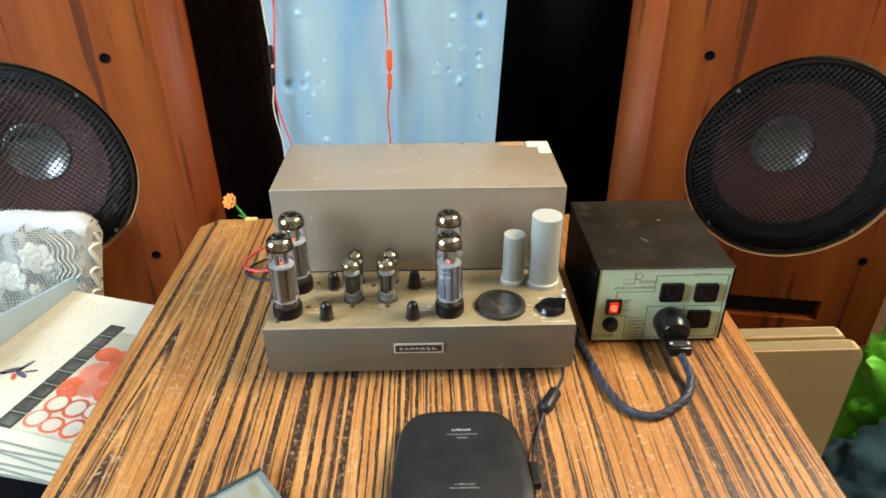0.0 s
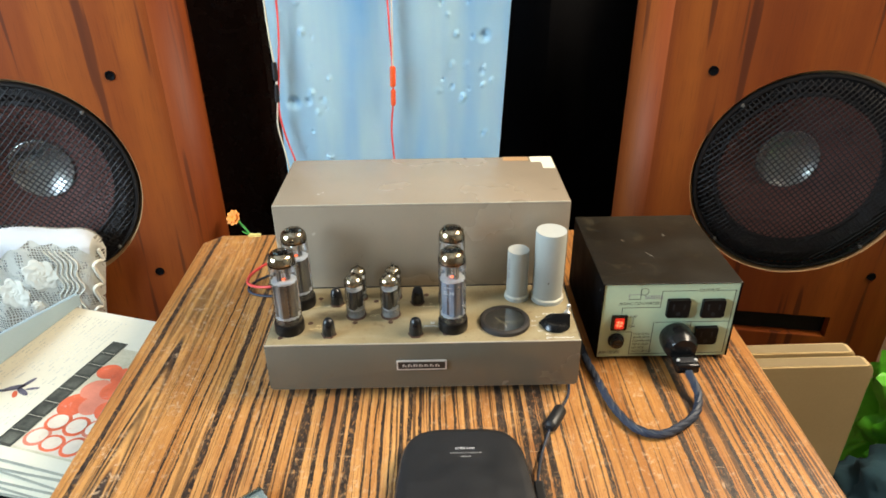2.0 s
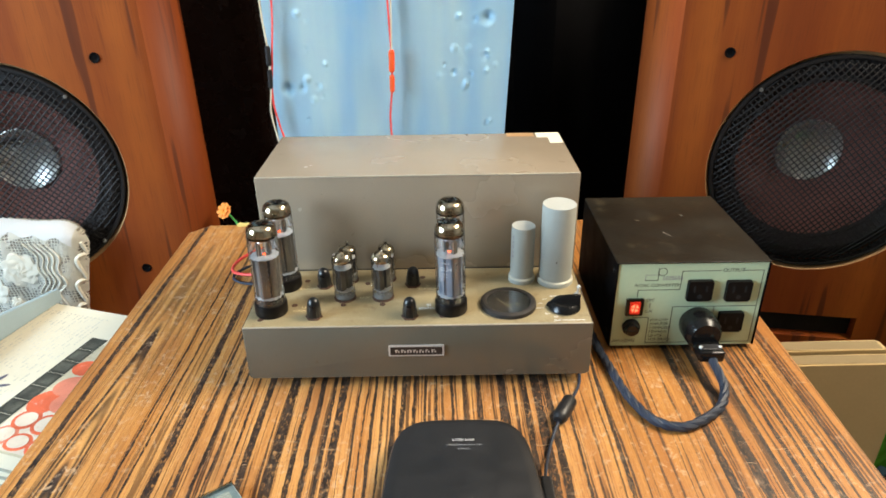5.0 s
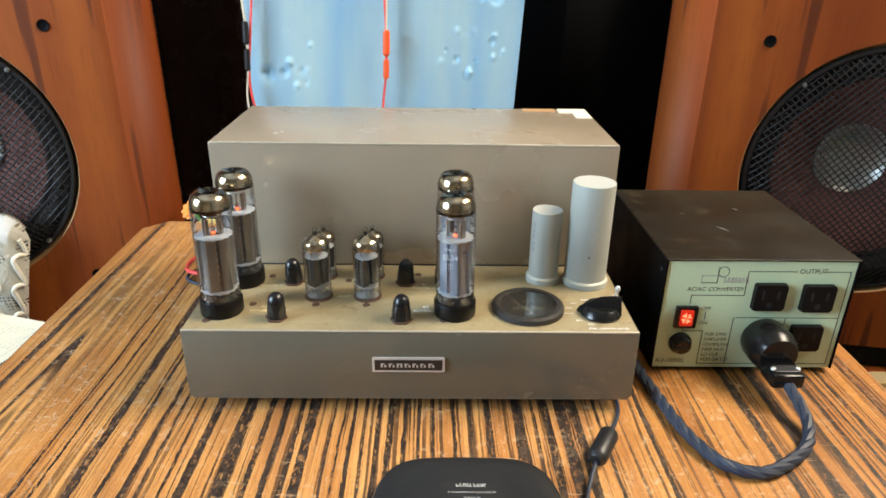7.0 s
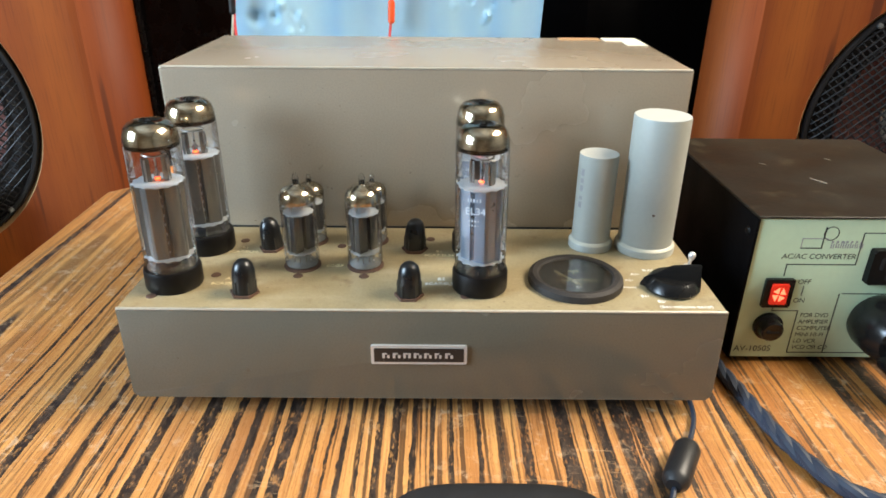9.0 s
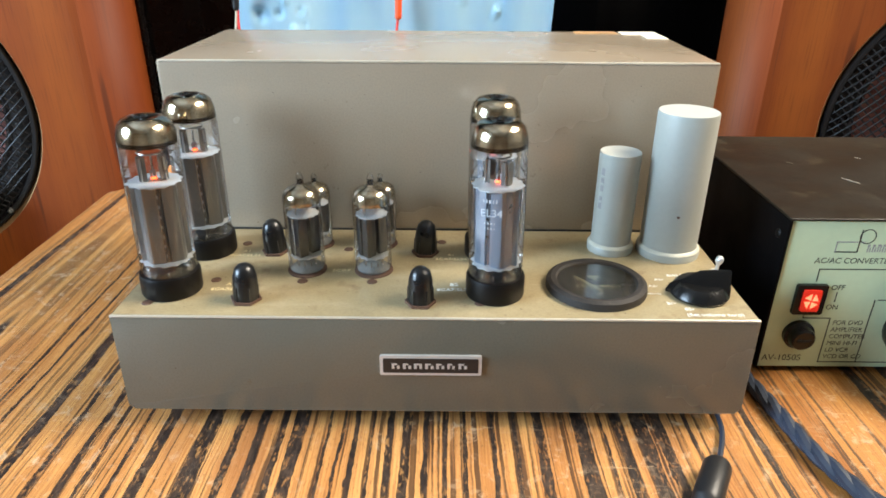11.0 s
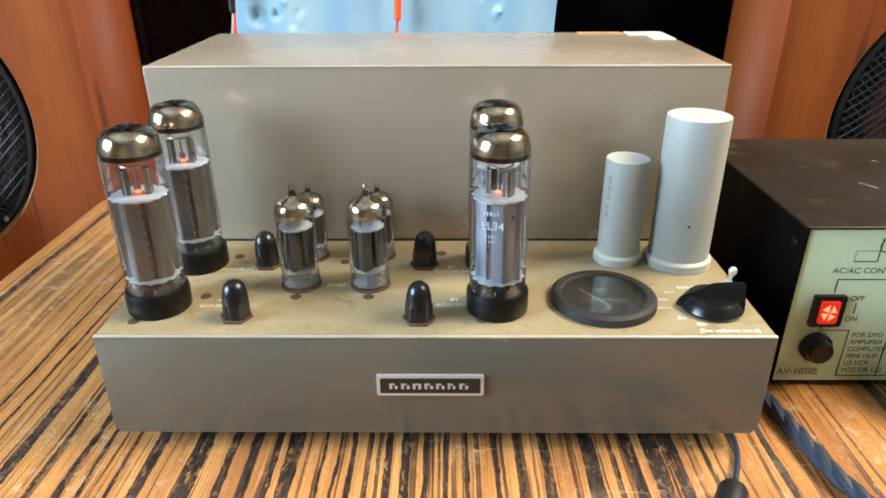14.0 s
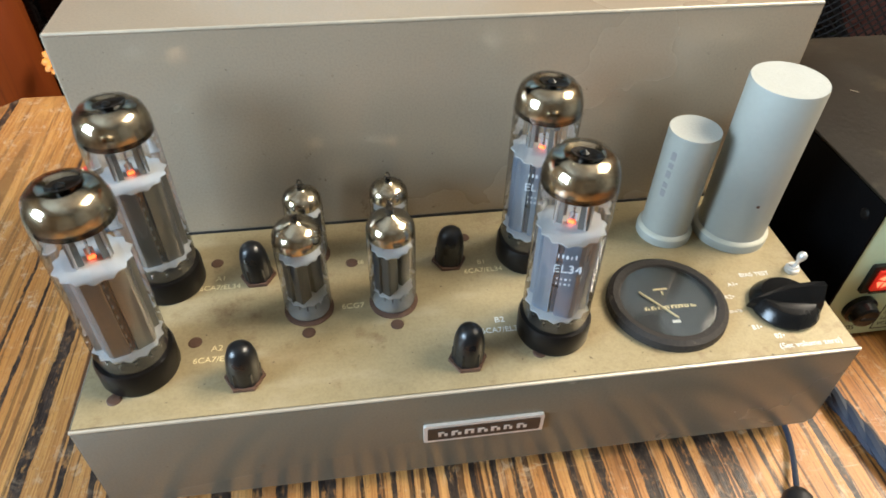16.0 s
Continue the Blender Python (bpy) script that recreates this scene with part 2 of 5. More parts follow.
def deck_paint():
    """The same paint browned by heat and dust, with warm light put into its golden tone, blotched with rust."""
    n = Nodes("browned_warm_lit_deck_paint")
    v = n.coords()
    broad, fine = n.noise(v, 14, 4), n.noise(v, 900, 2)
    col = n.mix(n.ramp(broad, [(0.3, 0.0), (0.7, 1.0)]), (0.330, 0.262, 0.140), (0.425, 0.350, 0.205))
    col = n.mix(n.ramp(fine, [(0.4, 0.0), (0.7, 0.3)]), col, (0.19, 0.150, 0.085))
    smear = n.noise(n.coords((1, 3, 1)), 40, 4, 0.6)
    col = n.mix(n.ramp(smear, [(0.52, 0.0), (0.75, 0.5)]), col, (0.46, 0.38, 0.25))
    rust = n.ramp(n.noise(v, 48, 5, 0.7), [(0.57, 0.0), (0.73, 0.6)])
    col = n.mix(rust, col, (0.13, 0.062, 0.025))
    dots = n.ramp(n.noise(v, 330, 2), [(0.71, 0.0), (0.75, 0.7)])
    col = n.mix(dots, col, (0.06, 0.035, 0.018))
    n.bump(fine, 0.12, 0.0004)
    return n.set(col, n.ramp(broad, [(0.3, 0.30), (0.7, 0.42)]), 0.2)


M_TABLE = table_wood()
M_VENEER = veneer()
# same taupe as the cover, the front apron's shade put into its colour
M_PAINT = chassis_paint("shaded_taupe_chassis_paint", (0.125, 0.110, 0.080), (0.185, 0.162, 0.119), 0.25)
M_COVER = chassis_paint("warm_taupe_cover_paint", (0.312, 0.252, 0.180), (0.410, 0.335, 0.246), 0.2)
M_DECK = deck_paint()
# rubbed folds, with the edge highlight put into the bright colour
M_EDGE = plain("rubbed_highlit_edge", (0.62, 0.56, 0.45), 0.4, 0.5, 0.2)
M_FOIL = foil()
M_LACE = lace()
M_YARN = plain("white_cotton_yarn", (0.68, 0.64, 0.53), 0.9, 0, 0.10, 90, 0.9)
M_LINEN = plain("white_linen", (0.86, 0.86, 0.85), 0.9, 0, 0.05, 60, 0.5)
M_GLASS = thin_glass("tube_glass", gloss=0.08)
M_PANE = thin_glass("clear_pane", (0.86, 0.9, 0.9), 0.05)
M_GETTER = getter()
M_GETTER_EDGE = plain("brown_getter_edge", (0.085, 0.055, 0.03), 0.2, 1.0, 0.4, 200, 0.1)
M_BURN = plain("burnt_getter_spot", (0.018, 0.015, 0.012), 0.3, 0.6, 0.4, 200, 0.2)
M_BAKELITE = plain("black_bakelite", (0.006, 0.006, 0.006), 0.22, 0, 0.2, 60, 0.03, Specular_IOR_Level=0.35)
M_CAPRUBBER = plain("satin_black_cap", (0.0055, 0.006, 0.007), 0.30, 0, 0.25, 90, 0.1)
M_BASE = plain("brown_black_tube_base", (0.005, 0.004, 0.0035), 0.4, 0, 0.25, 60, 0.1, Specular_IOR_Level=0.2)
M_ANODE = plain("grey_anode_plate", (0.22, 0.22, 0.21), 0.32, 0.7, 0.25, 160, 0.15)
# the grey plate again, with the window's blue reflection put into its colour
M_ANODE_BLUE_LIT = plain("blue_lit_anode_plate", (0.28, 0.34, 0.43), 0.32, 0.7, 0.2, 160, 0.12)
M_SEAM = plain("blue_black_seam", (0.075, 0.085, 0.105), 0.4, 0.5, 0.25, 160, 0.1)
M_ANODE_DARK = plain("dark_anode_plate", (0.035, 0.035, 0.037), 0.42, 0.4, 0.25, 120, 0.1)
M_WIRE = plain("bright_wire", (0.6, 0.6, 0.6), 0.25, 1.0, 0.1)
M_MICA = plain("white_mica", (0.46, 0.48, 0.49), 0.5, 0, 0.12, 200, 0.1)
M_CAN = plain("pale_grey_can_paint", (0.345, 0.36, 0.325), 0.38, 0, 0.07, 60, 0.1, (0.34, 0.34, 0.30))
M_CAN_RIM = plain("cream_can_rim", (0.52, 0.51, 0.42), 0.5, 0, 0.1, 120, 0.3)
M_CAN_TOP = plain("white_fibre_disc", (0.43, 0.44, 0.405), 0.8, 0, 0.10, 120, 0.5)
M_GOLD = plain("gold_print", (0.88, 0.76, 0.44), 0.5, 0.1, 0.1)
M_WHITE = plain("white_print", (0.8, 0.8, 0.76), 0.6, 0, 0.05)
M_GREYPRINT = plain("grey_print", (0.26, 0.26, 0.26), 0.6, 0, 0.05)
M_DARKPRINT = plain("black_print", (0.02, 0.025, 0.025), 0.6, 0, 0.05)
M_GLASSPRINT = plain("worn_glass_print", (0.58, 0.63, 0.68), 0.6, 0, 0.2)
M_SILVER = plain("brushed_silver", (0.70, 0.70, 0.68), 0.38, 0.6, 0.1)
M_BADGE = plain("brown_badge_enamel", (0.022, 0.016, 0.013), 0.35, 0, 0.1)
M_METER = plain("black_meter_dial", (0.026, 0.033, 0.038), 0.55, 0, 0.2, 80, 0.05)
M_BEZEL = plain("dusty_black_bezel", (0.026, 0.022, 0.019), 0.6, 0, 0.4, 110, 0.6, (0.14, 0.115, 0.085), Specular_IOR_Level=0.3)
M_RUST = plain("rust_brown_metal", (0.105, 0.055, 0.034), 0.7, 0.2, 0.3, 90, 0.3)
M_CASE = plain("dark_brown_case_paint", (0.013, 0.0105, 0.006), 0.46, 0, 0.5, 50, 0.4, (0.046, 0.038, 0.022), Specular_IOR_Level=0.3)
# case sides, much darker than the lid
M_CASE_SIDE = plain("near_black_case", (0.002, 0.002, 0.0024), 0.6, 0, 0.2, 70, 0.2, Specular_IOR_Level=0.06)
M_PANEL = plain("pale_green_front_plate", (0.49, 0.61, 0.40), 0.45, 0, 0.07, 40, 0.05)
M_SOCKET = plain("brown_black_socket", (0.005, 0.0045, 0.004), 0.5, 0, 0.15, Specular_IOR_Level=0.15)
M_HOLE = plain("dark_slot", (0.004, 0.004, 0.004), 0.8, 0, 0.1)
M_RUBBER = plain("black_rubber", (0.010, 0.010, 0.011), 0.45, 0, 0.2, 90, 0.15)
# near-black, with the blue of the window's reflection put into it
M_CORD = plain("blue_lit_black_cord", (0.014, 0.022, 0.040), 0.55, 0, 0.25, 90, 0.15)
M_DISC = plain("black_player_plastic", (0.013, 0.013, 0.014), 0.42, 0, 0.15, 90, 0.1)
M_CONE = plain("purple_brown_paper_cone", (0.22, 0.082, 0.066), 0.75, 0, 0.2, 60, 0.3)
M_SURROUND = plain("black_surround", (0.014, 0.012, 0.013), 0.6, 0, 0.2)
M_CAP = plain("grey_aluminium_dust_cap", (0.66, 0.66, 0.62), 0.30, 0.85, 0.15)
M_GRILLE = plain("black_steel_mesh", (0.009, 0.008, 0.008), 0.5, 0.0, 0.2, Specular_IOR_Level=0.25)
M_TAN = plain("raw_ply_edge", (0.40, 0.23, 0.10), 0.6, 0, 0.15)
M_NEWS = plain("newsprint", (0.70, 0.65, 0.50), 0.85, 0, 0.05, 40, 0.15)
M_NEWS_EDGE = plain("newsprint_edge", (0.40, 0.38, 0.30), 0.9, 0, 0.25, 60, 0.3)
M_INK = plain("print_ink", (0.60, 0.58, 0.49), 0.85, 0, 0.3)
M_BLACKINK = plain("olive_black_ink", (0.05, 0.05, 0.036), 0.7, 0, 0.45, 120)
M_STRIP = plain("grey_green_ink", (0.10, 0.10, 0.075), 0.75, 0, 0.7, 160)
M_REDINK = plain("tomato_red_ink", (0.72, 0.13, 0.05), 0.75, 0, 0.35, 120, 0.1, (0.72, 0.45, 0.36))
M_PINKINK = plain("pale_red_ink", (0.70, 0.22, 0.13), 0.75, 0, 0.25, 120, 0.1)
M_PALEINK = plain("pale_pink_ink", (0.74, 0.62, 0.48), 0.75, 0, 0.15, 220, 0.1, (0.66, 0.22, 0.13))
M_BIRD = plain("slate_ink", (0.12, 0.11, 0.15), 0.75, 0, 0.4, 200, 0.1)
M_BLUE = plain("grey_blue_board", (0.34, 0.45, 0.50), 0.5, 0, 0.06)
M_CARD = plain("buff_fibreboard", (0.52, 0.385, 0.185), 0.8, 0, 0.07, 30, 0.3)
# board tops, darkened in colour to offset the light from above
M_CARD_TOP = plain("darkened_board_edge", (0.25, 0.19, 0.10), 0.85, 0, 0.08, 60, 0.3)
M_GREEN = plain("bright_green_plastic", (0.13, 0.54, 0.03), 0.4, 0, 0.2, 20, 0.1)
M_TEAL = plain("dark_teal_cloth", (0.012, 0.05, 0.07), 0.9, 0, 0.3, 30, 0.4)
M_PURPLE = plain("dull_purple_cloth", (0.10, 0.05, 0.10), 0.9, 0, 0.3, 30, 0.4)
M_CREAM = plain("cream_cloth", (0.62, 0.56, 0.42), 0.9, 0, 0.1, 30, 0.4)
M_RED = plain("red_insulation", (0.70, 0.06, 0.05), 0.45, 0, 0.1)
M_ORANGE = plain("orange_red_sleeve", (0.80, 0.10, 0.02), 0.4, 0, 0.1)
M_PETAL = plain("orange_petal", (0.80, 0.26, 0.03), 0.6, 0, 0.2)
M_LEAF = plain("green_stem", (0.06, 0.30, 0.06), 0.5, 0, 0.2)
M_YELLOW = plain("yellow_scrap", (0.75, 0.62, 0.20), 0.6, 0, 0.2)
M_BACKDROP = plain("backdrop_black", (0.004, 0.004, 0.0045), 0.9, 0, 0.3, 20, 0.3, Specular_IOR_Level=0.05)
M_LACQUER = plain("black_brown_lacquer", (0.010, 0.008, 0.008), 0.25, 0, 0.3)
M_PAD = plain("grey_padding", (0.36, 0.32, 0.25), 0.9, 0, 0.15, 30, 0.3)
M_FOOT = plain("dark_glass_foot", (0.035, 0.034, 0.033), 0.10, 0, 0.4, 300)
# clear foot of the small tubes, its bright reflections painted as grey
M_STEM = plain("bright_glass_stem", (0.28, 0.29, 0.29), 0.10, 0, 0.2)
M_WALL = plain("unseen_wall_brown", (0.30, 0.25, 0.19), 0.9, 0, 0.05, 12, 0.2)
M_CEIL = plain("grey_ceiling", (0.50, 0.48, 0.44), 0.9, 0, 0.04, 12, 0.2)
M_FLOOR = plain("brown_floor_boards", (0.20, 0.12, 0.07), 0.5, 0, 0.25, 14, 0.2)
M_FRAME = plain("white_window_paint", (0.75, 0.74, 0.72), 0.5, 0, 0.05)


def glow(name, colour, strength):
    n = Nodes(name)
    n.bsdf.inputs["Emission Color"].default_value = (*colour, 1)
    n.bsdf.inputs["Emission Strength"].default_value = strength
    return n.set(colour, 0.4)


M_HEAT = glow("glowing_heater", (1.0, 0.10, 0.022), 5.0)
M_NEON = glow("lit_red_rocker", (0.62, 0.022, 0.008), 0.42)
M_NEON_HOT = glow("lit_lamp_core", (1.0, 0.20, 0.09), 1.8)

# ---- mesh helpers ----


def part(name, bm, material, parent=None, label="", smooth=False, flat_over=35):
    """Links a bmesh as one mesh object, under a thing or a part if one is given."""
    me = bpy.data.meshes.new(name)
    bmesh.ops.recalc_face_normals(bm, faces=bm.faces)
    if smooth:
        for f in bm.faces:
            f.smooth = True
        for e in bm.edges:
            if len(e.link_faces) == 2 and e.calc_face_angle(0) > radians(flat_over):
                e.smooth = False
    bm.to_mesh(me)
    bm.free()
    me.materials.append(material)
    ob = new(name, me)
    if parent:
        ob.parent = parent
    if label:
        ob["label"] = label
    return ob


def thing(name, label, category, at=(0, 0, 0), rz=0.0, group="", kind=""):
    ob = new(name)
    ob.matrix_world = pose(*at, 0, 0, rz)
    ob.empty_display_size = 0.02
    return tagged(ob, label, category, group, kind)


def box(bm, x0, x1, y0, y1, z0, z1, bevel=0.0, segments=2):
    geo = bmesh.ops.create_cube(bm, size=1, matrix=Matrix.Translation(((x0 + x1) / 2, (y0 + y1) / 2, (z0 + z1) / 2)) @ Matrix.Diagonal((x1 - x0, y1 - y0, z1 - z0, 1)))
    if bevel:
        edges = list({e for v in geo["verts"] for e in v.link_edges})
        bmesh.ops.bevel(bm, geom=edges, offset=bevel, segments=segments, affect="EDGES", profile=0.5)
    return bm


def boxm(*a, **k):
    return box(bmesh.new(), *a, **k)


def lathe(profile, steps=40, bm=None, m=Matrix()):
    """Turns a list of (radius, height) round z."""
    bm = bm or bmesh.new()
    rings = []
    for r, z in profile:
        if r < 1e-6:
            rings.append([bm.verts.new(m @ Vector((0, 0, z)))])
        else:
            rings.append([bm.verts.new(m @ Vector((r * math.cos(a), r * math.sin(a), z))) for a in (2 * math.pi * k / steps for k in range(steps))])
    for p, q in zip(rings, rings[1:]):
        for k in range(steps):
            loop = [p[k % len(p)], p[(k + 1) % len(p)], q[(k + 1) % len(q)], q[k % len(q)]]
            loop = [v for i, v in enumerate(loop) if v not in loop[:i]]
            if len(loop) > 2:
                bm.faces.new(loop)
    return bm


def glide(points, per=8):
    """A smooth line through the points."""
    pts = [Vector(p) for p in points]
    out = []
    for i in range(len(pts) - 1):
        a, b, c, d = pts[max(i - 1, 0)], pts[i], pts[i + 1], pts[min(i + 2, len(pts) - 1)]
        for k in range(per):
            t = k / per
            out.append(0.5 * (2 * b + (c - a) * t + (2 * a - 5 * b + 4 * c - d) * t * t + (3 * b - a - 3 * c + d) * t**3))
    return out + [pts[-1]]


def hose(points, radius, sides=10, bm=None, per=8, sharp=False):
    """A round bar along a line; radius: a number or a function of 0..1."""
    bm = bm or bmesh.new()
    line = [Vector(p) for p in points] if sharp else glide(points, per)
    side, rings = None, []
    for i, p in enumerate(line):
        ahead = (line[min(i + 1, len(line) - 1)] - line[max(i - 1, 0)]).normalized()
        side = side or ahead.orthogonal()
        side = (side - ahead * side.dot(ahead)).normalized()
        up = ahead.cross(side)
        r = radius(i / (len(line) - 1)) if callable(radius) else radius
        rings.append([bm.verts.new(p + r * (side * math.cos(a) + up * math.sin(a))) for a in (2 * math.pi * k / sides for k in range(sides))])
    for p, q in zip(rings, rings[1:]):
        for k in range(sides):
            bm.faces.new((p[k], p[(k + 1) % sides], q[(k + 1) % sides], q[k]))
    bm.faces.new(rings[0])
    bm.faces.new(rings[-1])
    return bm


def twisted(points, strands, off, radius, pitch):
    """Round strands laid round one another along a smooth line."""
    bm = bmesh.new()
    line = glide(points, 22)
    side, far, paths = None, 0.0, [[] for _ in range(strands)]
    for i, p in enumerate(line):
        ahead = (line[min(i + 1, len(line) - 1)] - line[max(i - 1, 0)]).normalized()
        side = side or ahead.orthogonal()
        side = (side - ahead * side.dot(ahead)).normalized()
        far += (p - line[i - 1]).length if i else 0.0
        for k, path in enumerate(paths):
            a = 2 * math.pi * (far / pitch + k / strands)
            path.append(p + off * (side * math.cos(a) + ahead.cross(side) * math.sin(a)))
    for path in paths:
        hose(path, radius, 8, bm, sharp=True)
    return bm


def prism(outline, z0, z1, bm=None, m=Matrix(), bevel=0.0):
    """A plate with the given outline in x and y."""
    bm = bm or bmesh.new()
    low = [bm.verts.new(m @ Vector((x, y, z0))) for x, y in outline]
    top = [bm.verts.new(m @ Vector((x, y, z1))) for x, y in outline]
    bm.faces.new(low)
    bm.faces.new(top)
    n = len(outline)
    for k in range(n):
        bm.faces.new((low[k], low[(k + 1) % n], top[(k + 1) % n], top[k]))
    if bevel:
        edges = [e for e in bm.edges if (e.verts[0] in top) == (e.verts[1] in top) == True]
        bmesh.ops.bevel(bm, geom=edges, offset=bevel, segments=3, affect="EDGES", profile=0.5)
    return bm


def rounded(w, h, r, steps=6, cx=0.0, cy=0.0):
    out = []
    for k, (sx, sy) in enumerate(((1, 1), (-1, 1), (-1, -1), (1, -1))):
        for i in range(steps + 1):
            a = math.pi / 2 * (k + i / steps)
            out.append((cx + sx * (w / 2 - r) + r * math.cos(a), cy + sy * (h / 2 - r) + r * math.sin(a)))
    return out


def letters(text, size, m, material, parent, name="lettering", align="LEFT", shear=0.0, depth=0.0001):
    """Raised print in the built-in font, laid on the plane of m."""
    data = bpy.data.curves.new(name, "FONT")
    data.body, data.size, data.align_x, data.shear, data.extrude = text, size, align, shear, depth
    tmp = new(name, data)
    me = bpy.data.meshes.new_from_object(tmp.evaluated_get(bpy.context.evaluated_depsgraph_get()))
    bpy.data.objects.remove(tmp)
    bpy.data.curves.remove(data)
    me.name = name
    me.transform(m)
    me.materials.clear()
    me.materials.append(material)
    ob = new(name, me)
    ob.parent = parent
    return ob


FLOOR = -0.60

# ---- the room ----


# unseen room shell, added; the walls' brown keeps bounced light low
def wall(name, x0, x1, y0, y1, z0, z1, material, kind_label):
    return tagged(part(name, boxm(x0, x1, y0, y1, z0, z1), material), kind_label, "wall", kind="structure")


def wall_with_opening(name, axis_x, y0, y1, oy0, oy1, oz0, oz1, inward):
    """A side wall at x = axis_x with a window opening."""
    a, b = sorted((axis_x, axis_x - inward * 0.12))
    bm = bmesh.new()
    box(bm, a, b, y0, oy0, FLOOR, 2.00)
    box(bm, a, b, oy1, y1, FLOOR, 2.00)
    box(bm, a, b, oy0, oy1, FLOOR, oz0)
    box(bm, a, b, oy0, oy1, oz1, 2.00)
    return tagged(part(name, bm, M_WALL), "unseen brown wall with a window opening", "wall", kind="structure")


tagged(part("floor", boxm(-2.2, 1.65, -3.0, 1.4, FLOOR - 0.1, FLOOR), M_FLOOR), "brown wooden floor boards in a dim room", "floor", kind="structure")
tagged(part("ceiling", boxm(-2.2, 1.65, -3.0, 1.4, 2.00, 2.10), M_CEIL), "unseen plain grey ceiling", "ceiling", kind="structure")
wall("wall_north", -2.2, 1.65, 1.4, 1.5, FLOOR, 2.00, M_WALL, "unseen brown wall behind the black backdrop")
wall("wall_south", -2.2, 1.65, -3.1, -3.0, FLOOR, 2.00, M_WALL, "unseen plain brown wall")
wall_with_opening("wall_west", -2.0, -3.0, 1.4, -1.20, -0.24, 0.34, 1.34, 1)
wall_with_opening("wall_east", 1.45, -3.0, 1.4, -0.42, 0.66, 1.14, 1.96, -1)


def window(name, x, y0, y1, z0, z1):
    win = thing(name, "unseen white painted window with clear panes", "window", (x, (y0 + y1) / 2, z0), kind="structure")
    w, h = (y1 - y0) / 2, z1 - z0
    bm = bmesh.new()
    for a in ((-w, w, 0, 0.04), (-w, w, h - 0.04, h), (-w, -w + 0.04, 0.04, h - 0.04), (w - 0.04, w, 0.04, h - 0.04), (-0.02, 0.02, 0.04, h - 0.04)):
        box(bm, -0.02, 0.02, *a)
    part("window_frame", bm, M_FRAME, win)
    for a in ((-w + 0.04, -0.02), (0.02, w - 0.04)):
        pane = part("pane", boxm(-0.002, 0.002, *a, 0.04, h - 0.04), M_PANE, win)
        pane.visible_shadow = False


window("window_1", -2.06, -1.20, -0.24, 0.34, 1.34)
# unseen window, added to carry the warm light from the right
window("added_window", 1.51, -0.42, 0.66, 1.14, 1.96)


# black folded backdrop, added to stand for the dark room behind
def curtain():
    bm = bmesh.new()
    cols = []
    for i in range(161):
        x = -1.9 + 3.3 * i / 160
        y = 1.05 + 0.035 * math.sin(x * 34 + 1.3 * math.sin(x * 7))
        cols.append([bm.verts.new((x, y + d, z)) for z in (FLOOR + 0.002, 1.8) for d in (0, 0.006)])
    for p, q in zip(cols, cols[1:]):
        for a, b in ((0, 2), (1, 3), (0, 1), (2, 3)):
            bm.faces.new((p[a], p[b], q[b], q[a]))
    return tagged(part("curtain", bm, M_BACKDROP, smooth=True), "added black backdrop in folds, for the dark behind the speakers", "curtain")


curtain()

# ---- the table ----


def table():
    t = thing("table", "low table of scorched, dark-striped softwood with cut corners", "table", (0, 0, FLOOR))
    h = -FLOOR
    outline = [(-0.352, -0.40), (0.392, -0.40), (0.404, 0.382), (0.386, 0.40), (-0.336, 0.40), (-0.362, 0.374)]
    bm = prism(outline, h - 0.032, h, bevel=0.003)
    part("tabletop", bm, M_TABLE, t, smooth=True)
    for x in (-0.21, 0.32):
        for y in (-0.33, 0.33):
            part("leg", boxm(x - 0.03, x + 0.03, y - 0.03, y + 0.03, 0, h - 0.032, 0.004), M_TABLE, t)
    for y in (-0.33, 0.33):
        part("apron", boxm(-0.18, 0.29, y - 0.012, y + 0.012, h - 0.10, h - 0.032), M_TABLE, t)
    return t


table()

# ---- loudspeakers ----


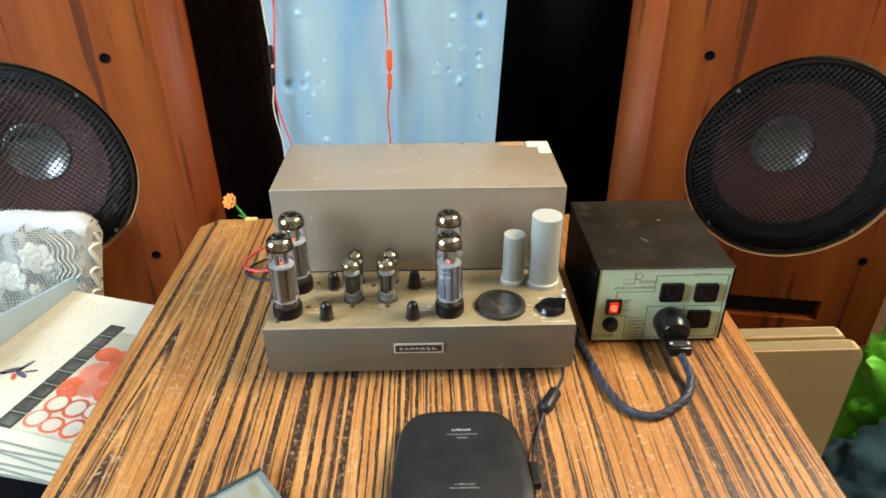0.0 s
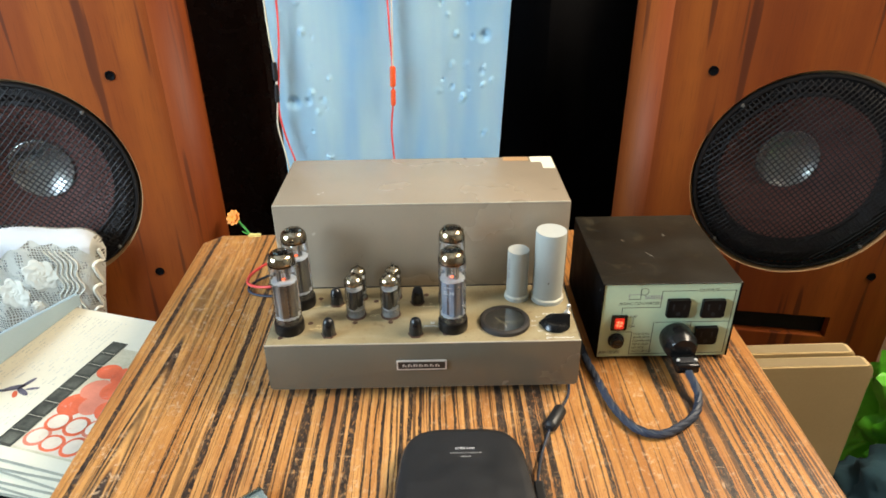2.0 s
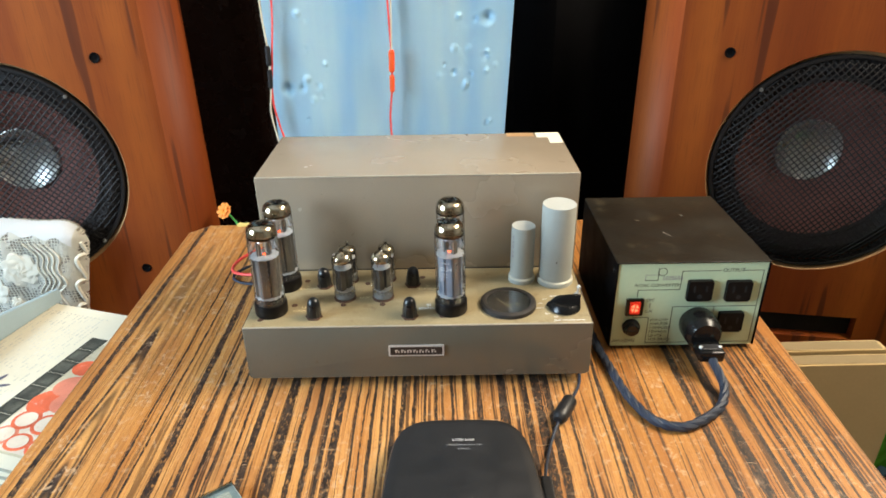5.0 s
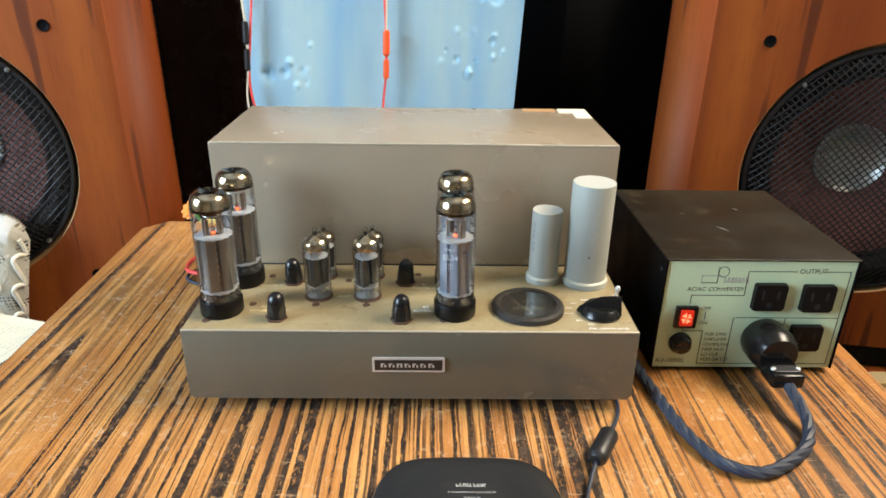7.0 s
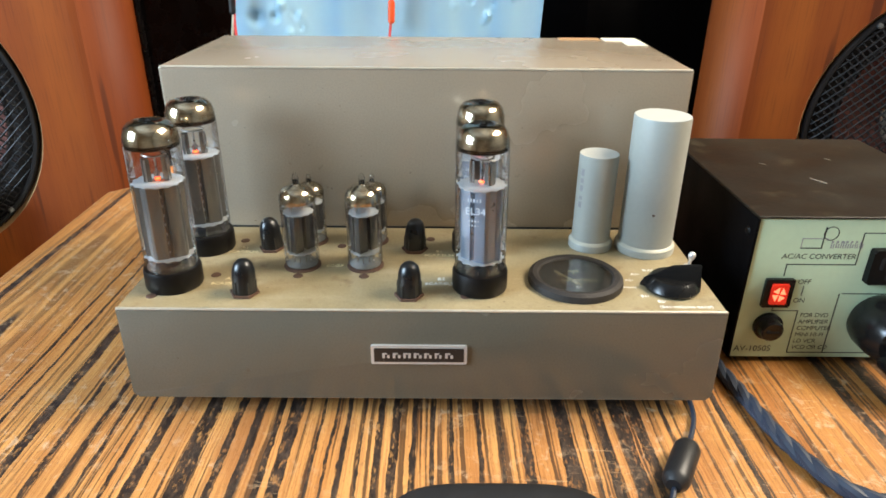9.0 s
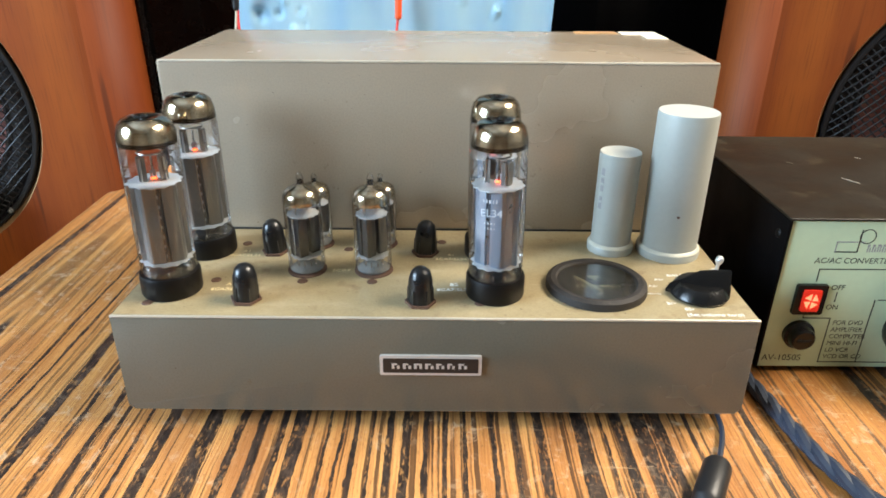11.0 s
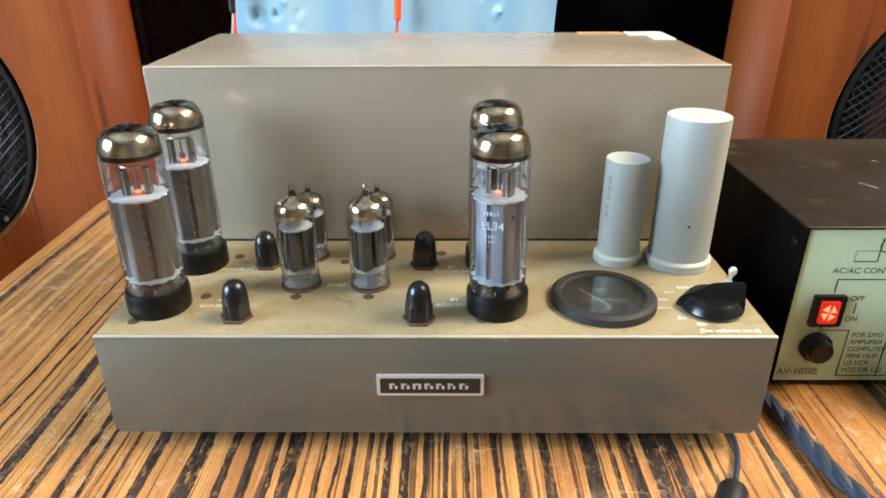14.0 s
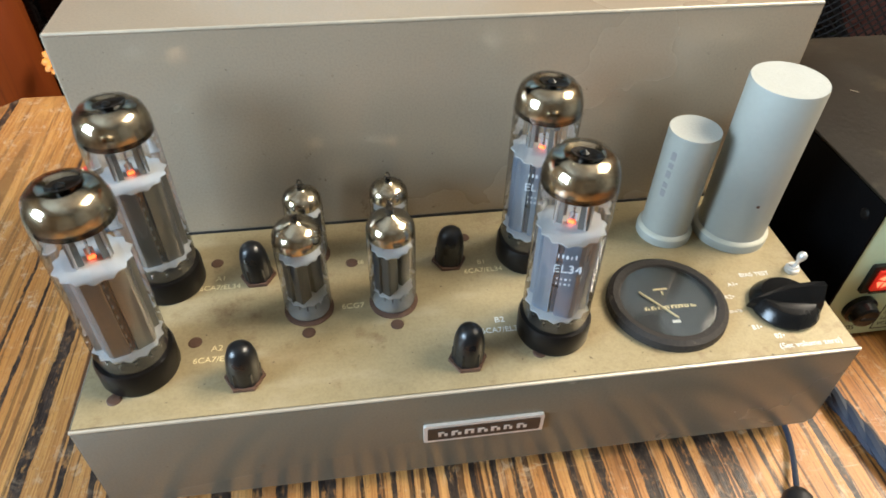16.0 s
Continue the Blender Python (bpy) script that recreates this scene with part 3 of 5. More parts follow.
def speaker(side, at, yaw, label):
    """side 1: rounded edge towards -x; the origin is the driver's centre on the baffle, dropped to the floor."""
    zc = at[2] - FLOOR
    s = thing("loudspeaker", label, "loudspeaker", (at[0], at[1], FLOOR), yaw, group="pair of loudspeakers")
    inner, outer, top, r = -0.318 * side, 0.228 * side, 1.02, 0.062
    sq, rad, n = 0.205, 0.1935, 64
    bm = bmesh.new()

    def quad(u0, u1, z0, z1, y=0.0):
        return bm.faces.new([bm.verts.new((u, y, z)) for u, z in ((u0, z0), (u1, z0), (u1, z1), (u0, z1))])

    circle, square, back = [], [], []
    for k in range(n):
        a = 2 * math.pi * k / n
        c, d = math.cos(a), math.sin(a)
        f = sq / max(abs(c), abs(d))
        circle.append(bm.verts.new((rad * c, 0, zc + rad * d)))
        back.append(bm.verts.new((rad * c, 0.03, zc + rad * d)))
        square.append(bm.verts.new((f * c, 0, zc + f * d)))
    for k in range(n):
        j = (k + 1) % n
        bm.faces.new((circle[k], circle[j], square[j], square[k]))
        bm.faces.new((circle[k], circle[j], back[j], back[k]))
    flat = inner + r * side
    s0, s1 = zc - 0.335, zc - 0.288
    p0, p1 = -0.125 * side, 0.118 * side
    quad(flat, -sq * side, zc - sq, zc + sq)
    quad(sq * side, outer, zc - sq, zc + sq)
    quad(flat, outer, zc + sq, top)
    quad(flat, outer, s1, zc - sq)
    quad(flat, p0, s0, s1)
    quad(p1, outer, s0, s1)
    quad(flat, outer, 0.0, s0)
    # port recess: floor, roof, ends
    for a, b in (((p0, s0), (p1, s0)), ((p1, s0), (p1, s1)), ((p1, s1), (p0, s1)), ((p0, s1), (p0, s0))):
        bm.faces.new([bm.verts.new((a[0], 0, a[1])), bm.verts.new((b[0], 0, b[1])), bm.verts.new((b[0], 0.16, b[1])), bm.verts.new((a[0], 0.16, a[1]))])
    # rounded inner edge, sides, back, top
    arc = [(flat - r * side * math.sin(a), r - r * math.cos(a)) for a in (math.pi / 2 * k / 10 for k in range(11))]
    path = arc + [(inner + 0.10 * side, 0.40), (outer - 0.03 * side, 0.40), (outer, 0.0)]
    cols = [(bm.verts.new((u, y, 0)), bm.verts.new((u, y, top))) for u, y in path]
    for p, q in zip(cols, cols[1:]):
        bm.faces.new((p[0], q[0], q[1], p[1]))
    bm.faces.new([c[1] for c in cols])
    bm.faces.new([c[0] for c in cols])
    bmesh.ops.remove_doubles(bm, verts=bm.verts, dist=1e-5)
    bmesh.ops.recalc_face_normals(bm, faces=bm.faces)
    cab = part("cabinet", bm, M_VENEER, s)
    for f in cab.data.polygons:
        f.use_smooth = 0.15 < abs(f.normal.y) < 0.995 and f.center.y < r and abs(f.center.x) > 0.21
    q0, q1 = sorted((p0, p1))
    # a black block fills the recess: the slot's inner shade as colour
    part("port", boxm(q0 + 0.001, q1 - 0.001, 0.018, 0.155, s0 + 0.001, s1 - 0.001), M_HOLE, s, "black block in the slot port, painting its dark inside")
    front = Matrix.Translation((0, 0, zc)) @ pose(0, 0, 0, 90)
    # after the turn, +z of the profile points to the listener
    part("trim_ring", lathe([(0.1934, -0.0002), (0.1868, -0.0135), (0.1800, -0.0150)], 72, m=front), M_TAN, s, "pale bare wood bevel round the driver", smooth=True)
    part("surround", lathe([(0.182, -0.024), (0.174, -0.020), (0.162, -0.018), (0.152, -0.026), (0.147, -0.034), (0.142, -0.032), (0.137, -0.038)], 64, m=front), M_SURROUND, s, smooth=True)
    part("cone", lathe([(0.138, -0.036), (0.11, -0.058), (0.054, -0.104), (0.0, -0.122)], 64, m=front), M_CONE, s, "dark purple-brown paper cone", smooth=True)
    part("dust_cap", lathe([(0.0565, -0.100), (0.0560, -0.0955), (0.0545, -0.0950), (0.046, -0.1025), (0.032, -0.1090), (0.016, -0.1125), (0.0, -0.1135)], 48, m=front), M_CAP, s, "grey metal dust cap", smooth=True)
    part("grille_rim", lathe([(0.1790, -0.006), (0.1815, -0.001), (0.1855, -0.001), (0.1875, -0.006), (0.1865, -0.013), (0.179, -0.013), (0.1790, -0.006)], 72, m=front), M_GRILLE, s, smooth=True)
    # wire mesh, slightly domed
    g = bmesh.new()
    R, pitch = 0.1815, 0.0080
    dome = lambda u, v: -0.006 + 0.014 * (1 - ((u * u + v * v) / (R * R)) ** 4)  # noqa: E731
    k = int(R / pitch)
    for turn in (0, 1):
        for i in range(-k, k + 1):
            c = i * pitch
            half = math.sqrt(max(0.0, R * R - c * c))
            if half < 0.01:
                continue
            pts = []
            for j in range(19):
                w = -half * math.cos(math.pi * j / 18)
                u, v = ((c + w) * 0.7071, (w - c) * 0.7071) if turn else ((c - w) * 0.7071, (c + w) * 0.7071)
                pts.append(front @ Vector((u, v, dome(u, v) + 0.0008 * turn)))
            hose(pts, 0.00115, 5, g, sharp=True)
    tagged(part("grille_mesh", g, M_GRILLE, s, "black diamond wire mesh"), kind="stuff")
    for u, z in ((-0.187, 0.187), (0.165, 0.187), (-0.187, -0.19), (0.165, -0.19)):
        part("peg_socket", lathe([(0.0035, 0.0005), (0.0075, 0.002), (0.0085, 0.0), (0.0085, -0.004)], 20, m=Matrix.Translation((u * side, 0, zc + z)) @ pose(0, 0, 0, 90)), M_CASE_SIDE, s, smooth=True)
        part("peg_hole", lathe([(0.0, 0.0006), (0.0042, 0.0006), (0.0042, -0.004)], 16, m=Matrix.Translation((u * side, 0, zc + z)) @ pose(0, 0, 0, 90)), M_CASE_SIDE, s)
    for a in (45, 135, 225, 315):
        c, d = math.cos(radians(a)), math.sin(radians(a))
        part("screw", lathe([(0.0, 0.003), (0.003, 0.0025), (0.0035, -0.003)], 12, m=Matrix.Translation((0.182 * c, 0, zc + 0.182 * d)) @ pose(0, 0, 0, 90)), M_ANODE, s)
    return s


speaker(1, (0.489 + 0.187 * math.cos(radians(10)), 0.542 - 0.187 * math.sin(radians(10)), 0.036), -10, "red teak loudspeaker with round black mesh, toed in behind the converter")
speaker(-1, (-0.516 - 0.190 * math.cos(radians(10)), 0.531 - 0.190 * math.sin(radians(10)), 0.046), 10, "red teak loudspeaker with round black mesh, behind the lace cover")

# ---- the pale blue sheet and its wires ----


def sheet():
    bm = bmesh.new()
    nx, nz = 190, 210
    x0, x1, z0, z1 = -0.268, 0.138, -0.02, 0.75
    rnd = random.Random(5)
    dents = [(-0.240, 0.158, 0.011, 0.007), (0.107, 0.272, 0.010, 0.006), (-0.214, 0.160, 0.007, 0.004), (-0.205, 0.176, 0.006, -0.004)]
    for cx, n, spread in ((-0.20, 30, 0.026), (0.075, 46, 0.026)):
        for _ in range(n):
            dents.append((cx + rnd.gauss(0, spread), rnd.uniform(0.02, 0.6), rnd.uniform(0.0035, 0.0065), rnd.choice((-1, 1)) * rnd.uniform(0.0015, 0.0038)))
    z, u = np.meshgrid(np.linspace(z0, z1, nz + 1), np.linspace(0, 1, nx + 1), indexing="ij")
    x = x0 + (x1 - x0) * u + 0.012 * (z - 0.05) / 0.26 * u
    y = 0.616 + 0.003 * np.sin(x * 17 + 1.0) * np.cos(z * 6)
    for dx, dz, r, d in dents:
        q = ((x - dx) ** 2 + (z - dz) ** 2) / (r * r)
        y += d * np.exp(-q) * (1.3 - 0.9 * q)
    grid = [[bm.verts.new((x[j, i], y[j, i], z[j, i])) for i in range(nx + 1)] for j in range(nz + 1)]
    for a, b in zip(grid, grid[1:]):
        for i in range(nx):
            bm.faces.new((a[i], a[i + 1], b[i + 1], b[i]))
    bmesh.ops.solidify(bm, geom=bm.faces[:], thickness=0.004)
    s = thing("metal_sheet", "dented pale blue metal sheet standing behind the amplifier", "metal sheet", (0, 0, 0))
    part("sheet", bm, M_FOIL, s, smooth=True)
    # dark stand that the sheet leans on
    part("stand", boxm(-0.255, 0.125, 0.626, 0.66, FLOOR, 0.72, 0.004), M_BACKDROP, s, "black board behind the sheet")
    part("foot", boxm(-0.255, 0.125, 0.56, 0.66, FLOOR, -0.024, 0.004), M_BACKDROP, s)
    return s


sheet()


def lead(name, label, points, material, radius, sleeves):
    w = thing(name, label, "wire", points[0])
    o = Vector(points[0])
    part("wire", hose([Vector(p) - o for p in points], radius, 8), material, w, smooth=True)
    for m, a, b, r in sleeves:
        a, b = Vector(a) - o, Vector(b) - o
        part("sleeve", hose([a, a.lerp(b, 0.12), a.lerp(b, 0.3), a.lerp(b, 0.8), b], lambda t: r * (0.55 + 0.45 * min(1, 5 * t)) * (1 if t < 0.9 else 0.75), 12), m, w, smooth=True)
    return w


lead("red_wire", "red and pink wire with orange-red crimp sleeves hanging before the sheet", [(-0.060, 0.604, -0.02), (-0.061, 0.598, 0.055), (-0.063, 0.598, 0.11), (-0.0575, 0.598, 0.165), (-0.056, 0.598, 0.22), (-0.059, 0.600, 0.32), (-0.062, 0.602, 0.50), (-0.060, 0.612, 0.752)], M_RED, 0.0018, [(M_ORANGE, (-0.0575, 0.597, 0.155), (-0.0565, 0.597, 0.184), 0.0045), (M_ORANGE, (-0.0565, 0.597, 0.189), (-0.0555, 0.597, 0.226), 0.0052)])
lead("pink_wire", "thin pink wire beside the red one", [(-0.0555, 0.597, 0.226), (-0.053, 0.600, 0.32), (-0.052, 0.602, 0.50), (-0.056, 0.612, 0.752)], M_CREAM, 0.0013, [])
lead("red_wire", "red wire hanging at the edge of the blue sheet", [(-0.235, 0.60, -0.02), (-0.246, 0.598, 0.05), (-0.258, 0.598, 0.10), (-0.264, 0.598, 0.15), (-0.256, 0.598, 0.22), (-0.246, 0.600, 0.32), (-0.245, 0.604, 0.55), (-0.245, 0.612, 0.752)], M_RED, 0.0018, [])
lead("white_wire", "thin white wire with black crimp sleeves at the sheet's edge", [(-0.255, 0.60, -0.02), (-0.262, 0.598, 0.06), (-0.270, 0.598, 0.12), (-0.264, 0.597, 0.17), (-0.262, 0.597, 0.23), (-0.266, 0.600, 0.32), (-0.262, 0.604, 0.55), (-0.255, 0.612, 0.752)], M_CREAM, 0.0016, [(M_RUBBER, (-0.2645, 0.5955, 0.165), (-0.2625, 0.5955, 0.197), 0.0042), (M_RUBBER, (-0.2625, 0.5955, 0.203), (-0.2615, 0.5955, 0.236), 0.0046)])

# ---- the amplifier ----
DECK, TOP = 0.0725, 0.1845
amp = thing("valve_amplifier", "taupe vintage valve amplifier with glowing tubes on the striped table", "amplifier")


def chassis():
    bm = bmesh.new()
    # front plate and sides with rounded lower corners, folded from one sheet
    outline = [(-0.1715, DECK), (0.1715, DECK), (0.1715, 0.020)]
    outline += [(0.1685 + 0.003 * math.cos(a), 0.015 - 0.003 * math.sin(a)) for a in (math.pi / 2 * k / 6 for k in range(7))]
    outline += [(-0.1685 - 0.003 * math.sin(a), 0.015 - 0.003 * math.cos(a)) for a in (math.pi / 2 * k / 6 for k in range(7))]
    front = [bm.verts.new((x, 0.0, z)) for x, z in outline]
    rear = [bm.verts.new((x, 0.256, z)) for x, z in outline]
    bm.faces.new(front)
    bm.faces.new(rear)
    for k in range(len(outline)):
        j = (k + 1) % len(outline)
        bm.faces.new((front[k], front[j], rear[j], rear[k]))
    hard = [e for e in bm.edges if all(abs(v.co.z - DECK) < 1e-5 for v in e.verts) or (all(abs(v.co.y) < 1e-5 for v in e.verts))]
    bmesh.ops.bevel(bm, geom=hard, offset=0.0016, segments=3, affect="EDGES", profile=0.5)
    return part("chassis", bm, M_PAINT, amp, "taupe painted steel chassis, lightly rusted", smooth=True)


chassis()
# thin plate added to carry the deck's browner, warm-lit colour
part("deck_plate", prism([(-0.1700, 0.0016), (0.1700, 0.0016), (0.1700, 0.1140), (-0.1700, 0.1140)], DECK - 0.001, DECK + 0.0003), M_DECK, amp, "deck paint browned by heat, warm light put into its colour, speckled with rust")
DECK += 0.0003
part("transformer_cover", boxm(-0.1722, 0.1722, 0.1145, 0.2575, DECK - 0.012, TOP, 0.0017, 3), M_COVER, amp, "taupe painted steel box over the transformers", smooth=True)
part("rubbed_edge", hose([(-0.1705, 0.00045, DECK - 0.0004), (0.1705, 0.00045, DECK - 0.0004)], 0.00082, 8, sharp=True), M_EDGE, amp, "rubbed fold along the deck with a painted highlight")
part("rubbed_edge", hose([(-0.1710, 0.1150, TOP - 0.0005), (0.1710, 0.1150, TOP - 0.0005)], 0.00082, 8, sharp=True), M_EDGE, amp, "rubbed fold along the cover with a painted highlight")
part("seam", boxm(-0.170, 0.170, 0.1138, 0.1144, DECK, DECK + 0.0012), M_HOLE, amp)
for x in (-0.145, 0.145):
    for y in (0.03, 0.225):
        part("foot", lathe([(0.0, 0.0), (0.009, 0.0), (0.010, 0.003), (0.010, 0.0125), (0.0, 0.0125)], 20, m=Matrix.Translation((x, y, 0))), M_RUBBER, amp)
part("label_patch", boxm(0.142, 0.1705, 0.238, 0.2565, TOP, TOP + 0.0003), M_NEWS, amp, "pale paper label at the cover's rear corner")
part("label_patch", boxm(0.155, 0.1705, 0.216, 0.2376, TOP, TOP + 0.0003), M_NEWS, amp, "yellowed paper label at the cover's rear corner")
part("label_patch", boxm(0.106, 0.139, 0.243, 0.2565, TOP, TOP + 0.0003), M_TAN, amp, "orange-brown paper strip on the cover")

badge = part("badge", prism(rounded(0.055, 0.0125, 0.0012), -0.0004, 0.0016, m=Matrix.Translation((-0.002, 0, 0.0440)) @ pose(0, 0, 0, 90)), M_SILVER, amp, "silver framed brown badge")
part("badge_field", prism(rounded(0.0515, 0.0092, 0.0006), 0.0016, 0.0018, m=Matrix.Translation((-0.002, 0, 0.0440)) @ pose(0, 0, 0, 90)), M_BADGE, badge)


def mark(bmx, m, width, height, count, thick=0.0002, z=0.0):
    """A row of plain uneven strokes and bars, in place of a maker's mark."""
    pick = random.Random(count)
    step = width / count
    for k in range(count):
        x, w = -width / 2 + k * step, step * pick.uniform(0.62, 0.86)
        up = height / 2 * pick.choice((0.8, 0.8, 1.0))
        bits = [(x, x + w * 0.34, -height / 2, up)]
        if pick.random() < 0.8:
            bits.append((x + w * 0.66, x + w, -height / 2, up * pick.choice((0.1, 0.9))))
        bits.append((x + w * 0.34, x + w * 0.66, up - height * 0.24, up) if pick.random() < 0.6 else (x + w * 0.34, x + w * 0.66, -height / 2, -height * 0.26))
        for a, b, c, d in bits:
            prism([(a, c), (b, c), (b, d), (a, d)], z, z + thick, bmx, m)
    return bmx


tagged(part("mark", mark(bmesh.new(), Matrix.Translation((-0.002, 0, 0.0440)) @ pose(0, 0, 0, 90), 0.042, 0.0038, 7, z=0.0018), M_SILVER, badge), kind="stuff")

# --- power tubes ---


def star(r, teeth, depth, z0, z1, m=Matrix(), bm=None):
    out = []
    for k in range(teeth * 2):
        a = math.pi * k / teeth
        q = (r if k % 2 == 0 else r - depth) - 0.35 * depth * math.sin(k * 2.7) ** 2
        out.append((q * math.cos(a), q * math.sin(a)))
    return prism(out, z0, z1, bm, m)


def power_tube(x, y, turn, lean, anode_material, marked, label):
    """A tall power valve; its origin is the socket on the deck."""
    h = 0.0985
    R = 0.0148
    dome = [(R, h - 0.0125), (R * 0.975, h - 0.0080), (R * 0.89, h - 0.0036), (R * 0.72, h - 0.0009), (R * 0.52, h), (R * 0.30, h - 0.0012), (0.0, h - 0.0018)]
    glass = part("power_tube", lathe([(R * 0.97, 0.0115), (R, 0.014), *dome], 44), M_GLASS, amp, label, smooth=True)
    glass.matrix_local = pose(x, y, DECK, 0, lean, 0) @ pose(0, 0, 0, 0, 0, turn)
    part("getter", lathe([(R * 0.992 - 0.0004, h - 0.0112), *((max(0.0, r - 0.0004), z - 0.0004) for r, z in dome[1:])], 44), M_GETTER, glass, "silvered getter in the dome", smooth=True)
    part("getter_edge", lathe([(R - 0.0005, h - 0.0112), (R - 0.0005, h - 0.0136), (R - 0.0008, h - 0.0136)], 44), M_GETTER_EDGE, glass, "brown fringe of the getter", smooth=True)
    part("burnt_spot", lathe([(0.0, h - 0.0009), (0.0042, h - 0.0004), (0.0060, h + 0.0003), (0.0064, h + 0.0002)], 9, m=pose(0.0012, -0.0006, 0) @ Matrix.Diagonal((1.0, 0.62, 1, 1))), M_BURN, glass, "dark burn on the dome")
    part("glass_foot", lathe([(0.0, 0.0150), (0.006, 0.0148), (0.0105, 0.0138), (0.0138, 0.0131), (0.0, 0.0131)], 28), M_FOOT, glass, "dark glass foot", smooth=True)
    part("seal_tip", lathe([(0.0022, h - 0.002), (0.0019, h), (0.0, h + 0.0012)], 12), M_BAKELITE, glass)
    part("tube_base", lathe([(0.0, 0.0), (0.0158, 0.0), (0.0163, 0.0012), (0.0163, 0.0112), (0.0157, 0.0128), (0.0146, 0.0130), (0.0, 0.0130)], 44), M_BASE, glass, "brown-black moulded base", smooth=True)
    for z in (0.0198, 0.0640):
        part("mica", star(0.0143, 14, 0.0014, z, z + 0.0005), M_MICA, glass, "white toothed mica spacer")
    # pressed anode box with side wings and a row of cooling holes
    a = bmesh.new()
    z0, z1 = 0.0206, 0.0638
    ring = [(-0.0128, -0.0008), (-0.0128, 0.0008), (-0.0104, 0.0016), (-0.0092, 0.0074), (-0.0078, 0.0088), (-0.0014, 0.0096), (-0.0011, 0.0084), (0.0011, 0.0084), (0.0014, 0.0096), (0.0078, 0.0088), (0.0092, 0.0074), (0.0104, 0.0016)]
    ring += [(-p, -q) for p, q in ring]
    prism(ring, z0, z1, a)
    part("anode", a, anode_material, glass, "grey pressed anode plate")
    for k in range(0 if marked else 7):
        part("anode_slot", boxm(-0.0011, -0.0003, -0.0091, -0.0085, z0 + 0.003 + k * 0.0056, z0 + 0.0046 + k * 0.0056), M_ANODE_BLUE_LIT, glass)
    part("seam_strip", boxm(-0.0010, 0.0010, -0.00865, -0.0083, z0 + 0.0005, z1 - 0.0005), M_SEAM, glass, "dark seam of the anode")
    rods = bmesh.new()
    for rx, ry in ((-0.006, 0.003), (0.006, 0.003), (-0.006, -0.003), (0.006, -0.003), (0.0, 0.0)):
        hose([(rx, ry, 0.0650), (rx * 0.95, ry, 0.0775)], 0.00055, 6, rods, sharp=True)
    for k in range(11):
        t = 2 * math.pi * k / 11
        hose([(0.0115 * math.cos(t), 0.0115 * math.sin(t), 0.0130), (0.0112 * math.cos(t), 0.0112 * math.sin(t), 0.0152)], 0.0006, 5, rods, sharp=True)
    tagged(part("support_wire", rods, M_WIRE, glass), kind="stuff")
    for side in (-1, 1):
        fin = bmesh.new()
        prism([(side * 0.0032, -0.0030), (side * 0.0072, -0.0022), (side * 0.0072, 0.0022), (side * 0.0032, 0.0030), (side * 0.0034, 0.0026), (side * 0.0068, 0.0018), (side * 0.0068, -0.0018), (side * 0.0034, -0.0026)], 0.0652, 0.0775, fin)
        part("cooling_fin", fin, M_ANODE, glass, "folded grey cooling fin")
    part("getter_ring", hose([(0.0062 * math.cos(t), 0.0062 * math.sin(t), 0.0800) for t in (2 * math.pi * k / 20 for k in range(21))], 0.0005, 6, sharp=True), M_WIRE, glass, smooth=True)
    part("cathode_tab", boxm(-0.0016, 0.0016, 0.0004, 0.0008, 0.0652, 0.0700), M_MICA, glass)
    part("heater", boxm(-0.0014, 0.0014, -0.0012, 0.0002, 0.0652, 0.0665, 0.0005), M_HEAT, glass, "orange glowing heater end")
    if marked:
        b = bmesh.new()
        for zz, w, hh in ((0.0600, 0.010, 0.0020), (0.0480, 0.007, 0.0011), (0.0452, 0.008, 0.0011)):
            n = max(3, int(w / 0.0017))
            for k in range(n):
                ang = radians(-72) + (k - n / 2) * 0.0017 / 0.0149
                sw, up = 0.00022 + 0.00025 * ((k * 7) % 3) / 2, hh / 2 * (0.7 + 0.15 * ((k * 5) % 3))
                prism([(-sw, -hh / 2), (sw, -hh / 2), (sw, up), (-sw, up)], 0, 0.00008, b, pose(0.0149 * math.cos(ang), 0.0149 * math.sin(ang), zz, 90, 0, math.degrees(ang) + 90))
        part("glass_print", b, M_GLASSPRINT, glass, "worn white print")
        letters("EL34", 0.0058, pose(0.0150 * math.cos(radians(-72)), 0.0150 * math.sin(radians(-72)), 0.0518, 90, 0, 18), M_GLASSPRINT, glass, align="CENTER")
        c = bmesh.new()
        for zz in (0.0475, 0.0375):
            ang = radians(-90)
            prism([(-0.0022, -0.0007), (0.0022, -0.0007), (0.0022, 0.0007), (-0.0022, 0.0007)], 0, 0.00008, c, pose(0.0091 * math.cos(ang), 0.0091 * math.sin(ang), zz, 90, 0, math.degrees(ang) + 90))
        part("plate_hole", c, M_HOLE, glass)
    return glass


power_tube(-0.1480, 0.0300, 28, 0.9, M_ANODE, False, "glowing power tube with grey anode and silvered dome")
power_tube(-0.1430, 0.0805, 24, 0.0, M_ANODE, False, "glowing power tube with grey anode and silvered dome")
power_tube(0.0333, 0.0285, -34, -0.6, M_ANODE_BLUE_LIT, True, "glowing power tube with worn white print on its glass")
power_tube(0.0337, 0.0795, -36, 0.0, M_ANODE_BLUE_LIT, True, "glowing power tube with a blue sheen put into its anode colour")


